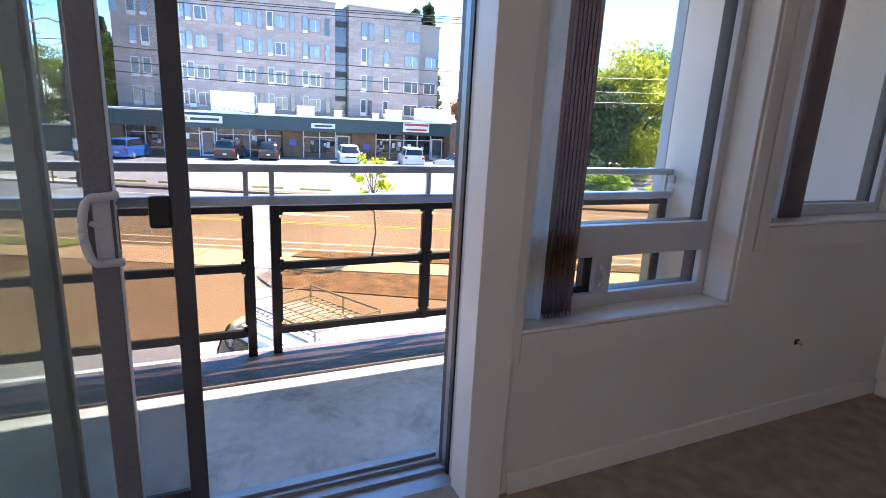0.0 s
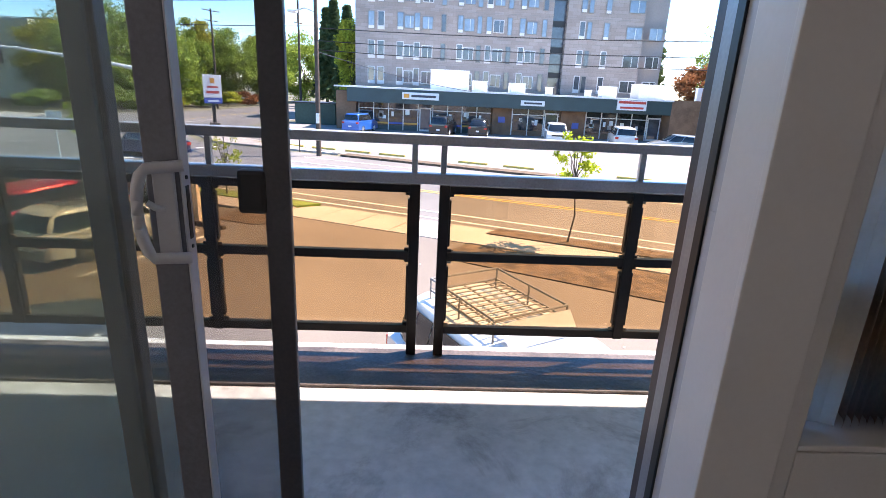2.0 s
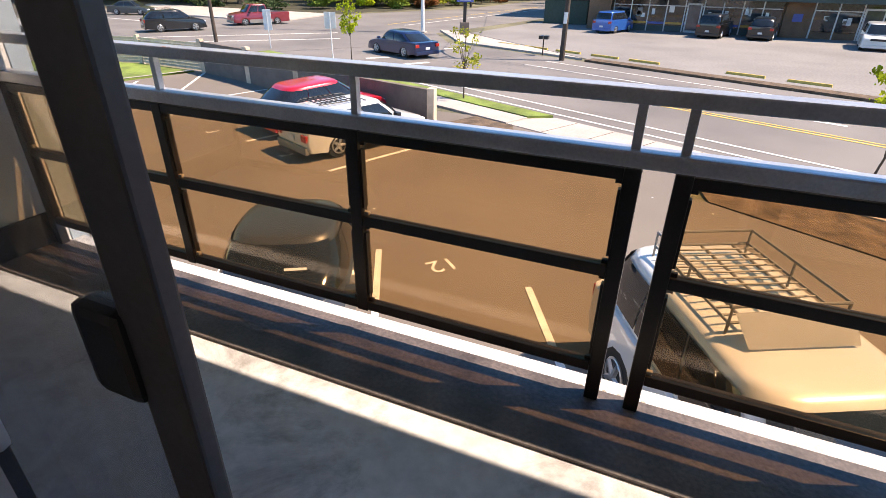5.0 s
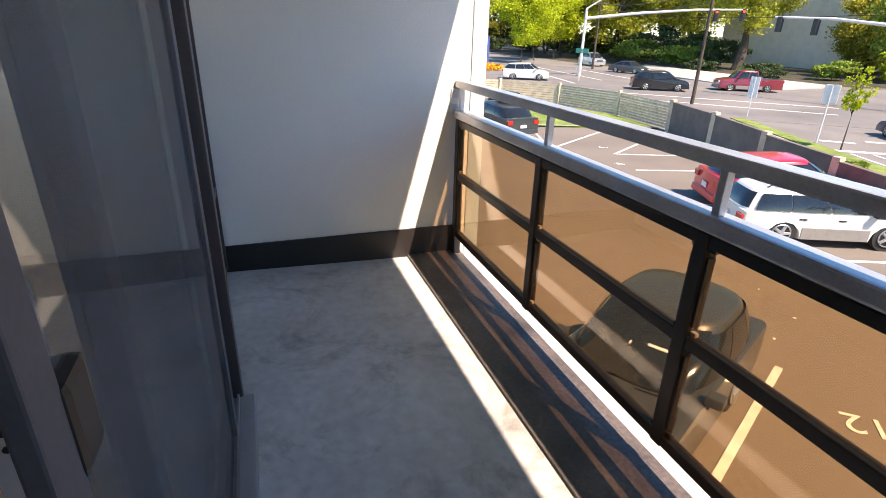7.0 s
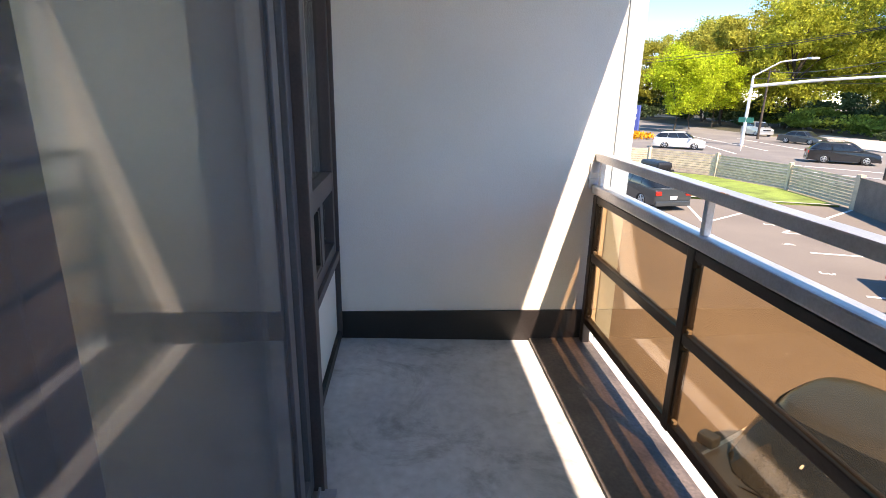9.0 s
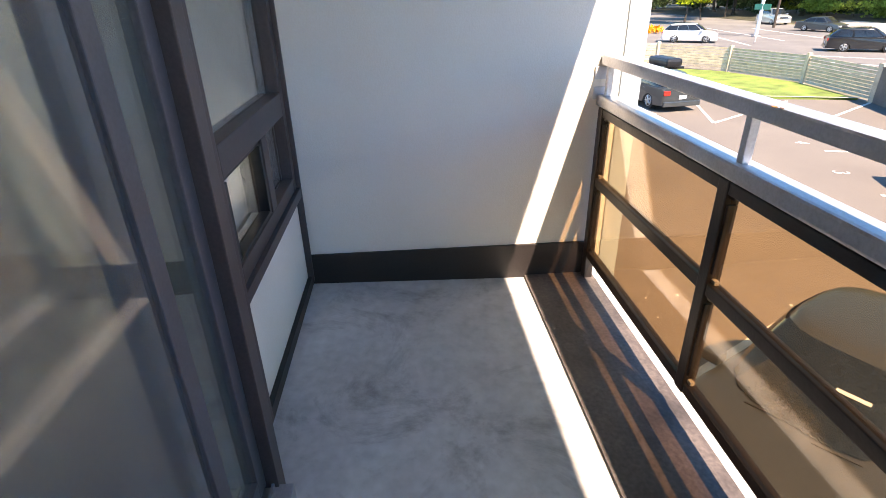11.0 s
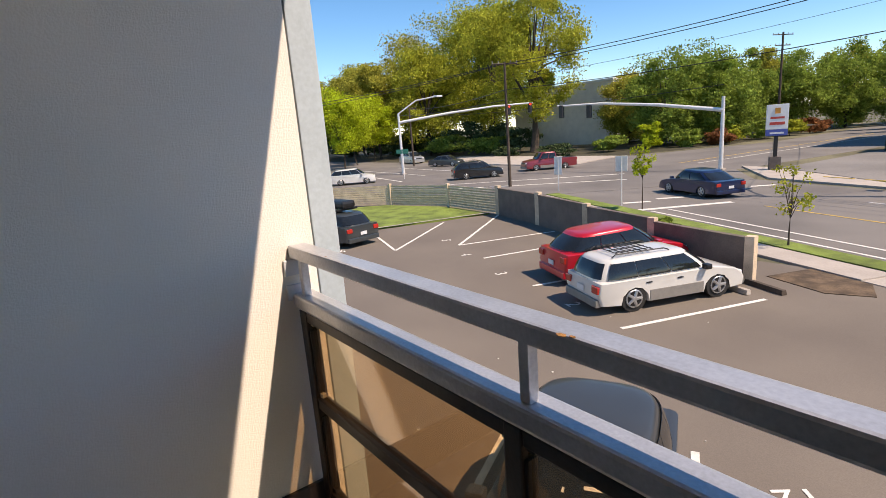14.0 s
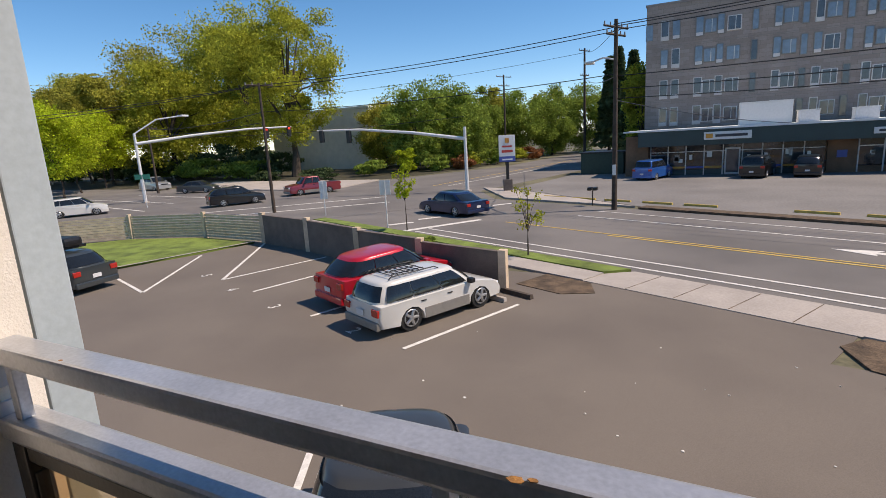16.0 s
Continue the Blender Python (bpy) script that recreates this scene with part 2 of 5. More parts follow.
for vinyl, share in ((BLIND, 0.35), (BLIND_PALE, 0.4)):
    vn, vl = vinyl.node_tree.nodes, vinyl.node_tree.links
    tl, vm = vn.new("ShaderNodeBsdfTranslucent"), vn.new("ShaderNodeMixShader")
    vm.inputs[0].default_value = share
    vl.new(vn["Principled BSDF"].inputs["Base Color"].links[0].from_socket, tl.inputs["Color"])
    vl.new(vn["Principled BSDF"].outputs[0], vm.inputs[1]), vl.new(tl.outputs[0], vm.inputs[2])
    vl.new(vm.outputs[0], vn["Material Output"].inputs["Surface"])


cn, cl = CONCRETE.node_tree.nodes, CONCRETE.node_tree.links
cb = cn["Principled BSDF"]
cco, cst, crp, cmx = cn.new("ShaderNodeTexCoord"), cn.new("ShaderNodeTexNoise"), cn.new("ShaderNodeValToRGB"), cn.new("ShaderNodeMix")
cst.inputs["Scale"].default_value, cst.inputs["Detail"].default_value, cst.inputs["Roughness"].default_value, cst.inputs["Distortion"].default_value = 1.9, 9, 0.72, 0.6
crp.color_ramp.elements[0].position, crp.color_ramp.elements[1].position = 0.50, 0.66
crp.color_ramp.elements[0].color, crp.color_ramp.elements[1].color = (0, 0, 0, 1), (0.75, 0.75, 0.75, 1)
cmx.data_type, cmx.blend_type = "RGBA", "MULTIPLY"
cmx.inputs["B"].default_value = (0.30, 0.275, 0.25, 1)
cl.new(cco.outputs["Object"], cst.inputs["Vector"]), cl.new(cst.outputs["Fac"], crp.inputs["Fac"])
cl.new(crp.outputs["Color"], cmx.inputs["Factor"])
cl.new(cb.inputs["Base Color"].links[0].from_socket, cmx.inputs["A"]), cl.new(cmx.outputs["Result"], cb.inputs["Base Color"])


pn, pl = PANEL.node_tree.nodes, PANEL.node_tree.links
pco, pmp, pbr, pmx = pn.new("ShaderNodeTexCoord"), pn.new("ShaderNodeMapping"), pn.new("ShaderNodeTexBrick"), pn.new("ShaderNodeMix")
pmp.inputs["Rotation"].default_value = (radians(90), 0, 0)
pbr.inputs["Scale"].default_value, pbr.inputs["Mortar Size"].default_value = 1.0, 0.012
pbr.inputs["Brick Width"].default_value, pbr.inputs["Row Height"].default_value = 1.15, 0.42
pbr.inputs["Color1"].default_value, pbr.inputs["Color2"].default_value, pbr.inputs["Mortar"].default_value = (0.80, 0.78, 0.77, 1), (1.0, 1.0, 1.0, 1), (0.62, 0.60, 0.58, 1)
pmx.data_type, pmx.blend_type = "RGBA", "MULTIPLY"
pmx.inputs["Factor"].default_value = 1.0
pl.new(pco.outputs["Object"], pmp.inputs["Vector"]), pl.new(pmp.outputs["Vector"], pbr.inputs["Vector"])
pb0 = pn["Principled BSDF"]
pl.new(pb0.inputs["Base Color"].links[0].from_socket, pmx.inputs["A"]), pl.new(pbr.outputs["Color"], pmx.inputs["B"])
pl.new(pmx.outputs["Result"], pb0.inputs["Base Color"])


def car_paint(name, col, metal=0.25):
    return mat(name, col, 0.28, metal=metal, var=0.03, scale=1.5, fine=200, coat=0.7)


# ---- mesh helpers ----
def thing(name, loc=(0, 0, 0), label="", category="", group="", kind="", rz=0.0):
    ob = new(name)
    ob.empty_display_size = 0.1
    ob.location, ob.rotation_euler = loc, (0, 0, rz)
    return tagged(ob, label, category, group, kind)


def part(name, bm, material, parent=None, label="", smooth=False):
    """Links a bmesh as one mesh object, under a thing or part."""
    me = bpy.data.meshes.new(name)
    bm.to_mesh(me)
    bm.free()
    me.materials.append(material)
    if smooth:
        me.shade_smooth()
        me.set_sharp_from_angle(angle=radians(40))
    ob = new(name, me)
    ob.parent = parent
    return tagged(ob, label)


def box(x0, x1, y0, y1, z0, z1, bevel=0.0, bm=None):
    """A box from corner to corner, with worn edges."""
    bm = bm or bmesh.new()
    r = bmesh.ops.create_cube(bm, size=1)
    c = Vector(((x0 + x1) / 2, (y0 + y1) / 2, (z0 + z1) / 2))
    for v in r["verts"]:
        v.co = Vector((v.co.x * (x1 - x0), v.co.y * (y1 - y0), v.co.z * (z1 - z0))) + c
    if bevel:
        edges = list({e for v in r["verts"] for e in v.link_edges})
        bmesh.ops.bevel(bm, geom=edges, offset=bevel, segments=2, affect="EDGES", profile=0.6)
    return bm


def rod(a, b, r0, r1=None, seg=10, bm=None):
    """A round bar from a to b."""
    bm = bm or bmesh.new()
    a, b = Vector(a), Vector(b)
    r1 = r0 if r1 is None else r1
    q = (b - a).to_track_quat("Z", "Y").to_matrix().to_4x4()
    bmesh.ops.create_cone(bm, cap_ends=True, segments=seg, radius1=r0, radius2=r1, depth=(b - a).length, matrix=Matrix.Translation((a + b) / 2) @ q)
    return bm


def tube(points, radius, seg=8, bm=None, taper=1.0):
    """A bent round bar through points."""
    bm = bm or bmesh.new()
    pts = [Vector(p) for p in points]
    rings = []
    for i, p in enumerate(pts):
        d = (pts[min(i + 1, len(pts) - 1)] - pts[max(i - 1, 0)]).normalized()
        q = d.to_track_quat("Z", "Y")
        r = radius * (1 + (taper - 1) * i / max(1, len(pts) - 1))
        rings.append([bm.verts.new(p + q @ Vector((r * math.cos(2 * math.pi * k / seg), r * math.sin(2 * math.pi * k / seg), 0))) for k in range(seg)])
    for a, b in zip(rings, rings[1:]):
        for k in range(seg):
            bm.faces.new((a[k], a[(k + 1) % seg], b[(k + 1) % seg], b[k]))
    bm.faces.new(rings[0][::-1]), bm.faces.new(rings[-1])
    return bm


def prism(pts, z0, z1, bm=None):
    """An upright prism on a plan outline."""
    bm = bm or bmesh.new()
    lo, hi = [bm.verts.new((x, y, z0)) for x, y in pts], [bm.verts.new((x, y, z1)) for x, y in pts]
    n = len(pts)
    bm.faces.new(lo[::-1]), bm.faces.new(hi)
    for i in range(n):
        bm.faces.new((lo[i], lo[(i + 1) % n], hi[(i + 1) % n], hi[i]))
    bmesh.ops.recalc_face_normals(bm, faces=bm.faces)
    return bm


def solid(name, bm, material, label, category, kind="", smooth=False, group=""):
    return tagged(part(name, bm, material, None, "", smooth), label, category, group, kind)


def quads(name, q, material, parent=None):
    """One mesh of many loose four-cornered leaves; q has the shape (n, 4, 3)."""
    n = len(q)
    me = bpy.data.meshes.new(name)
    me.vertices.add(4 * n), me.loops.add(4 * n), me.polygons.add(n)
    me.vertices.foreach_set("co", np.asarray(q, "f").reshape(-1))
    me.loops.foreach_set("vertex_index", np.arange(4 * n, dtype="i"))
    me.polygons.foreach_set("loop_start", np.arange(0, 4 * n, 4, dtype="i"))
    me.update(), me.validate()
    me.materials.append(material)
    ob = new(name, me)
    ob.parent = parent
    return ob


def leaves(centres, size, rng, flat=0.0):
    """Leaf quads of random turn at centres."""
    n = len(centres)
    a = rng.normal(size=(n, 3))
    a[:, 2] *= 1 - flat
    a /= np.linalg.norm(a, axis=1)[:, None]
    b = np.cross(a, rng.normal(size=(n, 3)))
    b /= np.linalg.norm(b, axis=1)[:, None]
    s = size * rng.uniform(0.6, 1.4, (n, 1))
    a, b = a * s, b * s * 0.62
    return np.stack([centres - a, centres + 0.25 * a - b, centres + a, centres + 0.25 * a + b], 1)


def crown_points(rng, n, radii, clumps, lump=0.30):
    """Points of a crown: clumps spread through an uneven egg, leaves spread through each clump."""
    d = rng.normal(size=(clumps, 3))
    d /= np.linalg.norm(d, axis=1)[:, None]
    c = d * (rng.uniform(0.25, 1, (clumps, 1)) ** 0.5) * (1 - 0.18 * rng.random((clumps, 1)))
    pick = rng.integers(0, clumps, n)
    off = np.clip(rng.normal(size=(n, 3)), -1.7, 1.7) * np.array([1.15, 1.15, 0.62]) * lump * rng.uniform(0.5, 1.1, clumps)[pick][:, None]
    return (c[pick] + off * 0.55) * np.asarray(radii), c * np.asarray(radii)


G = -3.15


def tree(name, label, x, y, h, radii, base, leaf, n, size, seed, trunk=0.12, clumps=40, z=G, lump=0.30, group=""):
    """A tapered trunk with limbs that reach into the clumps of an uneven crown."""
    rng = np.random.default_rng(seed)
    t = thing(name, (x, y, z), label, "tree", group)
    pts, cl = crown_points(rng, n, radii, clumps, lump)
    mid = np.array([0, 0, base + radii[2] * 0.92])
    bm = tube([(0, 0, -0.05), (0.02 * h * rng.normal(), 0.02 * h * rng.normal(), base * 0.6), (0, 0, base + radii[2] * 0.5), (0, 0, base + radii[2] * 1.2)], trunk, 8, None, 0.25)
    for c in cl[: min(clumps, 14)]:
        s = np.array([0, 0, base + radii[2] * rng.uniform(0.05, 0.7)])
        e = c * 0.85 + mid
        m = (s + e) / 2 + np.array([0, 0, 0.08 * h * rng.random()])
        tube([s, m, e], trunk * 0.38, 5, bm, 0.25)
    part("trunk", bm, BARK, t)
    quads("crown", leaves(pts + mid, size, rng), leaf, t)
    return t


def conifer(x, y, h, r, seed, z=G, n=5200):
    rng = np.random.default_rng(seed)
    t = thing("conifer_tree", (x, y, z), "tall dark green conifer with drooping tiers of branches", "tree", "conifers behind the roofs")
    part("trunk", tube([(0, 0, -0.1), (0, 0, h * 0.5), (0, 0, h * 0.98)], 0.018 * h, 8, None, 0.15), BARK, t)
    u = rng.random(n) ** 0.65
    tier = np.floor(u * 16) / 16
    rad = r * (1 - tier) * (0.55 + 0.45 * rng.random(n)) * rng.random(n) ** 0.45 + 0.1
    ang = rng.integers(0, 11, n) * 0.571 + tier * 31 + rng.normal(size=n) * 0.16
    zz = h * (0.12 + 0.88 * (1 - (1 - tier))) - 0.25 * rad + rng.normal(size=n) * h * 0.012
    quads("crown", leaves(np.stack([rad * np.cos(ang), rad * np.sin(ang), zz], 1), 0.032 * h, rng, 0.5), LEAF_DARK, t)
    return t


# ---- the room ----
FLOOR_IN, YI, YO = 0.085, 1.895, 2.08
CEIL = 2.42
solid("floor", box(-2.9, 3.20, -1.9, 2.0, FLOOR_IN - 0.2, FLOOR_IN), CARPET, "beige cut-pile carpet, unlit and worn flat", "carpet", "structure")
solid("ceiling", box(-2.9, 3.20, -1.9, YI, CEIL + 0.1, CEIL + 0.25), WALL_IN, "plain off-white painted ceiling", "ceiling", "structure")
solid("wall_east", box(3.20, 3.45, -1.9, YI, FLOOR_IN - 0.2, CEIL + 0.25), WALL_IN, "plain off-white painted side wall", "wall", "structure")
# west and back walls are unseen, set close to bounce daylight into the room
solid("wall_west", box(-3.05, -2.9, -1.9, YI, FLOOR_IN - 0.2, CEIL + 0.25), WALL_IN, "plain off-white painted side wall", "wall", "structure")
solid("wall_south", box(-3.05, 3.45, -2.05, -1.9, FLOOR_IN - 0.2, CEIL + 0.25), WALL_IN, "unseen off-white back wall set close to bounce daylight", "wall", "structure")

# daylight of the blinded left window
lamp_data = bpy.data.lights.new("window_daylight", "AREA")
lamp_data.shape, lamp_data.size, lamp_data.size_y, lamp_data.energy, lamp_data.color = "RECTANGLE", 0.85, 1.45, 11, (0.92, 0.96, 1.0)
new("window_daylight", lamp_data).matrix_world = look((-1.92, 1.90, 1.38), (-1.92, 0, 1.2))

# front wall: piers and panels round the door, two windows on the right and one on the left
DOOR_L, DOOR_R, DOOR_T = -1.33, 0.94, 2.18
WIN_T = 2.16
wins = [(-2.545, -1.60, 0.52), (1.03, 1.985, 0.68), (2.13, 3.10, 0.99)]


def front_wall(name, y0, y1, material, label):
    """One leaf of the front wall, of piers, aprons and lintels that butt together."""
    w = thing(name, (0, (y0 + y1) / 2, 0), label, "wall", "", "structure")
    hy = (y1 - y0) / 2
    xs = [-3.05, *[v for q in (wins[0][:2], (DOOR_L, DOOR_R), wins[1][:2], wins[2][:2]) for v in q], 3.45]
    for i in range(0, len(xs), 2):
        part("pier", box(xs[i], xs[i + 1], -hy, hy, -0.2, CEIL + 0.25), material, w)
    for a, b, z in wins:
        part("apron", box(a, b, -hy, hy, -0.2, z), material, w)
        part("lintel", box(a, b, -hy, hy, WIN_T, CEIL + 0.25), material, w)
    part("lintel", box(DOOR_L, DOOR_R, -hy, hy, DOOR_T, CEIL + 0.25), material, w)
    return w


front_wall("wall_north", YI, YI + 0.119, WALL_IN, "off-white painted inner wall round the windows")
front_wall("wall_north_outside", YI + 0.121, YO, STUCCO, "cream stucco outer wall behind the balcony")


def baseboard(x0, x1):
    bm = box(x0, x1, YI - 0.014, YI - 0.001, FLOOR_IN, FLOOR_IN + 0.085, 0.003)
    solid("baseboard", bm, TRIM, "white painted baseboard along the carpet", "baseboard", "structure")


baseboard(1.03, 3.19)
baseboard(-2.89, -1.60)
bm = box(3.186, 3.199, -1.89, YI - 0.02, FLOOR_IN, FLOOR_IN + 0.085, 0.003)
solid("baseboard_side", bm, TRIM, "white painted baseboard along the carpet", "baseboard", "structure")


# ---- windows ----
def window(name, x0, x1, z0, label, small=True, low=(0.06, 0.20, 0.315), mid=-0.065, flip=False):
    """A fixed upper light over a small slider and fixed pane, brown outside and white inside, in a deep white reveal."""
    w = thing(name, ((x0 + x1) / 2, 2.03, z0), label, "window", "", "structure")
    hw, top = (x1 - x0) / 2, WIN_T - z0
    f, ya = 0.052, YI - 2.03
    s0, s1, s2 = low

    def bar(n, a, b, c, d, wide=0.0):
        part(n, box(a, b, -0.022 - wide, 0.004, c, d, 0.004), ALU_WHITE, w, "white inner face")
        part(n, box(a, b, 0.004, 0.062, c, d, 0.004), ALU_DARK, w, "dark brown outer face")
    bar("frame_side", -hw, -hw + f, 0, top)
    bar("frame_side", hw - f, hw, 0, top)
    bar("frame_head", -hw + f, hw - f, top - f, top)
    bar("frame_sill", -hw + f, hw - f, 0, s0)
    t0 = s0
    if small:
        bar("transom", -hw + f, hw - f, s1, s2, 0.008)
        m = mid
        bar("mullion", m - 0.036, m + 0.036, s0, s1)
        part("pane", box(-hw + f, m - 0.036, 0.012, 0.018, s0, s1), CLEAR, w)
        part("pane", box(m + 0.036, hw - f, 0.012, 0.018, s0, s1), CLEAR, w)
        s = -1 if not flip else 1
        a, b = sorted((m + 0.04 * s, s * (hw - f - 0.005)))
        ts = 0.026 if flip else 0.016
        for q in (box(a, b, 0.022, 0.058, s0 + 0.001, s0 + 0.017, 0.003), box(a, b, 0.022, 0.052, s1 - 0.017, s1 - 0.001, 0.003), box(a, a + ts, 0.022, 0.058, s0 + 0.017, s1 - 0.017, 0.003), box(b - ts, b, 0.022, 0.058, s0 + 0.017, s1 - 0.017, 0.003)):
            part("slider_sash", q, BLACK, w, "black slider sash")
        zl = (s0 + s1) / 2
        lat = tube([(m - 0.02, -0.035, zl - 0.04), (m - 0.02, -0.052, zl - 0.02), (m - 0.02, -0.052, zl + 0.02), (m - 0.02, -0.035, zl + 0.04)], 0.010, 8)
        part("latch", lat, ALU_WHITE, w, "white cam latch", True)
        t0 = s2
    part("pane", box(-hw + f, hw - f, 0.012, 0.018, t0, top - f), CLEAR, w)
    for q in (box(-hw - 0.002, -hw + 0.012, ya, -0.024, 0.012, top, 0.002), box(hw - 0.012, hw + 0.002, ya, -0.024, 0.012, top, 0.002), box(-hw, hw, ya, -0.024, top - 0.012, top, 0.002)):
        part("reveal", q, TRIM, w, "white painted reveal")
    part("sill", box(-hw + 0.001, hw - 0.001, ya - 0.012, -0.024, 0.0, 0.012, 0.003), TRIM, w, "glossy white sill")
    for n, q in (("casing", box(-hw - 0.067, -hw - 0.001, ya - 0.014, ya - 0.002, -0.10, top + 0.10, 0.003)), ("casing", box(hw + 0.001, hw + 0.067, ya - 0.014, ya - 0.002, -0.10, top + 0.10, 0.003)),
                 ("apron", box(-hw, hw, ya - 0.014, ya - 0.002, -0.10, -0.002, 0.003)), ("casing", box(-hw, hw, ya - 0.014, ya - 0.002, top, top + 0.10, 0.003))):
        if n == "apron" or abs(x0) < 3:
            part(n, q, WALL_IN, w, "painted flat casing")
    return w


window("window_1", *wins[0], "brown-framed window with a small open slider below", True, (0.06, 0.34, 0.435), -0.06, True)
window("window_2", *wins[1], "white-framed window with a small slider below")
window("window_3", *wins[2], "high white-framed fixed window", False)


def blind(x, z0, n, step, y, material, label, pale=0):
    """A bunch of vertical vanes drawn together, hanging from a head rail."""
    b = thing("vertical_blind", (x, y, 0), label, "blind")
    part("head_rail", box(-0.05, n * step + 0.6, -0.02, 0.02, WIN_T - 0.06, WIN_T - 0.02, 0.004), TRIM, b, "white head rail")
    for i in range(n):
        bm = bmesh.new()
        rows = []
        flat = i < pale
        for k in range(5):
            u = (k / 4 - 0.5) * 0.088
            bow = 0.012 * (1 - (2 * k / 4 - 1) ** 2)
            px, py = (i * 0.068 + 0.98 * u, -0.02 + bow - 0.1 * u) if flat else (pale * 0.068 + (i - pale) * step + bow + 0.35 * u, 0.72 * u)
            rows.append([bm.verts.new((px, py, zz)) for zz in (z0, WIN_T - 0.065)])
        for r, q in zip(rows, rows[1:]):
            bm.faces.new((r[0], q[0], q[1], r[1]))
        bmesh.ops.solidify(bm, geom=bm.faces, thickness=0.0015)
        # the flat vane gets paler vinyl, painting the daylight that reaches it from outside
        part("vane", bm, BLIND_PALE if flat else material, b)
    return b


blind(1.085, 0.70, 9, 0.015, 1.955, BLIND, "brown vertical blind drawn to one side of the window", 1)
blind(2.19, 1.01, 10, 0.016, 1.955, BLIND, "brown vertical blind drawn to one side of the high window", 1)
blind(-2.49, 0.54, 37, 0.0245, 1.955, BLIND_PALE, "pale vertical blind drawn across the window")

cap = thing("wall_cable_stub", (2.48, YI - 0.001, 0.457), "small dark cable stub in the painted wall", "cable")
part("plate", box(-0.014, 0.014, -0.006, 0, -0.012, 0.012, 0.003), BLACK, cap)
part("plug", rod((0, -0.006, 0), (0, -0.025, -0.004), 0.006), CHROME, cap)

# ---- sliding door ----
door = thing("door_1", ((DOOR_L + DOOR_R) / 2, 2.07, 0.0), "sliding glass patio door standing open, with an insect screen", "door", "", "structure")
dx = (DOOR_L + DOOR_R) / 2


def dbox(n, x0, x1, y0, y1, z0, z1, m, label="", bevel=0.003, parent=None):
    return part(n, box(x0 - dx, x1 - dx, y0 - 2.07, y1 - 2.07, z0, z1, bevel), m, parent or door, label)


dbox("track", DOOR_L + 0.05, DOOR_R - 0.05, 1.98, 2.24, 0.0, 0.075, ALU, "grey aluminium threshold")
for k, yy in enumerate((2.092, 2.150, 2.185)):
    dbox("track_rib", DOOR_L + 0.05, DOOR_R - 0.05, yy - 0.004, yy + 0.004, 0.075, 0.09, ALU, "", 0.001)
dbox("frame_jamb", DOOR_R - 0.05, DOOR_R - 0.002, 2.0, 2.085, 0.0, DOOR_T - 0.002, ALU_WHITE, "white jamb inside")
dbox("jamb_liner", DOOR_R - 0.072, DOOR_R - 0.002, YI - 0.001, 1.999, FLOOR_IN, DOOR_T - 0.002, TRIM, "white painted jamb liner")
dbox("frame_jamb", DOOR_R - 0.035, DOOR_R - 0.002, 2.085, 2.16, 0.0, DOOR_T - 0.002, ALU, "grey aluminium jamb")
dbox("frame_jamb", DOOR_R - 0.03, DOOR_R + 0.03, 2.16, 2.20, 0.0, DOOR_T + 0.03, ALU_DARK, "dark brown outer jamb")
dbox("weather_strip", DOOR_R - 0.056, DOOR_R - 0.050, 2.06, 2.085, 0.08, DOOR_T - 0.01, BLACK, "", 0.001)
dbox("strike", DOOR_R - 0.056, DOOR_R - 0.051, 2.02, 2.045, 0.93, 1.07, ALU_WHITE, "white strike plate", 0.001)
dbox("frame_jamb", DOOR_L + 0.002, DOOR_L + 0.06, 2.0, 2.20, 0.0, DOOR_T - 0.002, ALU_DARK, "dark brown jamb")
dbox("frame_head", DOOR_L + 0.06, DOOR_R - 0.05, 2.0, 2.20, DOOR_T - 0.05, DOOR_T - 0.002, ALU, "grey head")
for xx in (DOOR_R + 0.001, ):
    dbox("casing", xx - 0.079, xx + 0.055, YI - 0.018, YI - 0.002, FLOOR_IN, DOOR_T + 0.1, TRIM, "white flat casing")


def leaf(n, x0, x1, y, stile, m, glass, label, depth=0.035):
    """A framed leaf of the door."""
    lf = dbox(n, x0, x0 + stile, y - depth / 2, y + depth / 2, 0.09, DOOR_T - 0.05, m, label)
    for q in ((x1 - stile, x1, 0.09, DOOR_T - 0.05), (x0 + stile, x1 - stile, 0.09, 0.09 + stile * 1.3), (x0 + stile, x1 - stile, DOOR_T - 0.05 - stile, DOOR_T - 0.05)):
        dbox("stile" if q[0] != x0 + stile else "rail", q[0], q[1], y - depth / 2, y + depth / 2, q[2], q[3], m, "", 0.003, lf)
    if glass is MESH:
        dbox("mesh", x0 + stile, x1 - stile, y - 0.0004, y + 0.0004, 0.09 + stile * 1.3, DOOR_T - 0.05 - stile, MESH, "fine grey insect mesh", 0, lf)
        return lf
    dbox("glass", x0 + stile, x1 - stile, y - 0.003, y + 0.003, 0.09 + stile * 1.3, DOOR_T - 0.05 - stile, glass, "", 0, lf)
    return lf


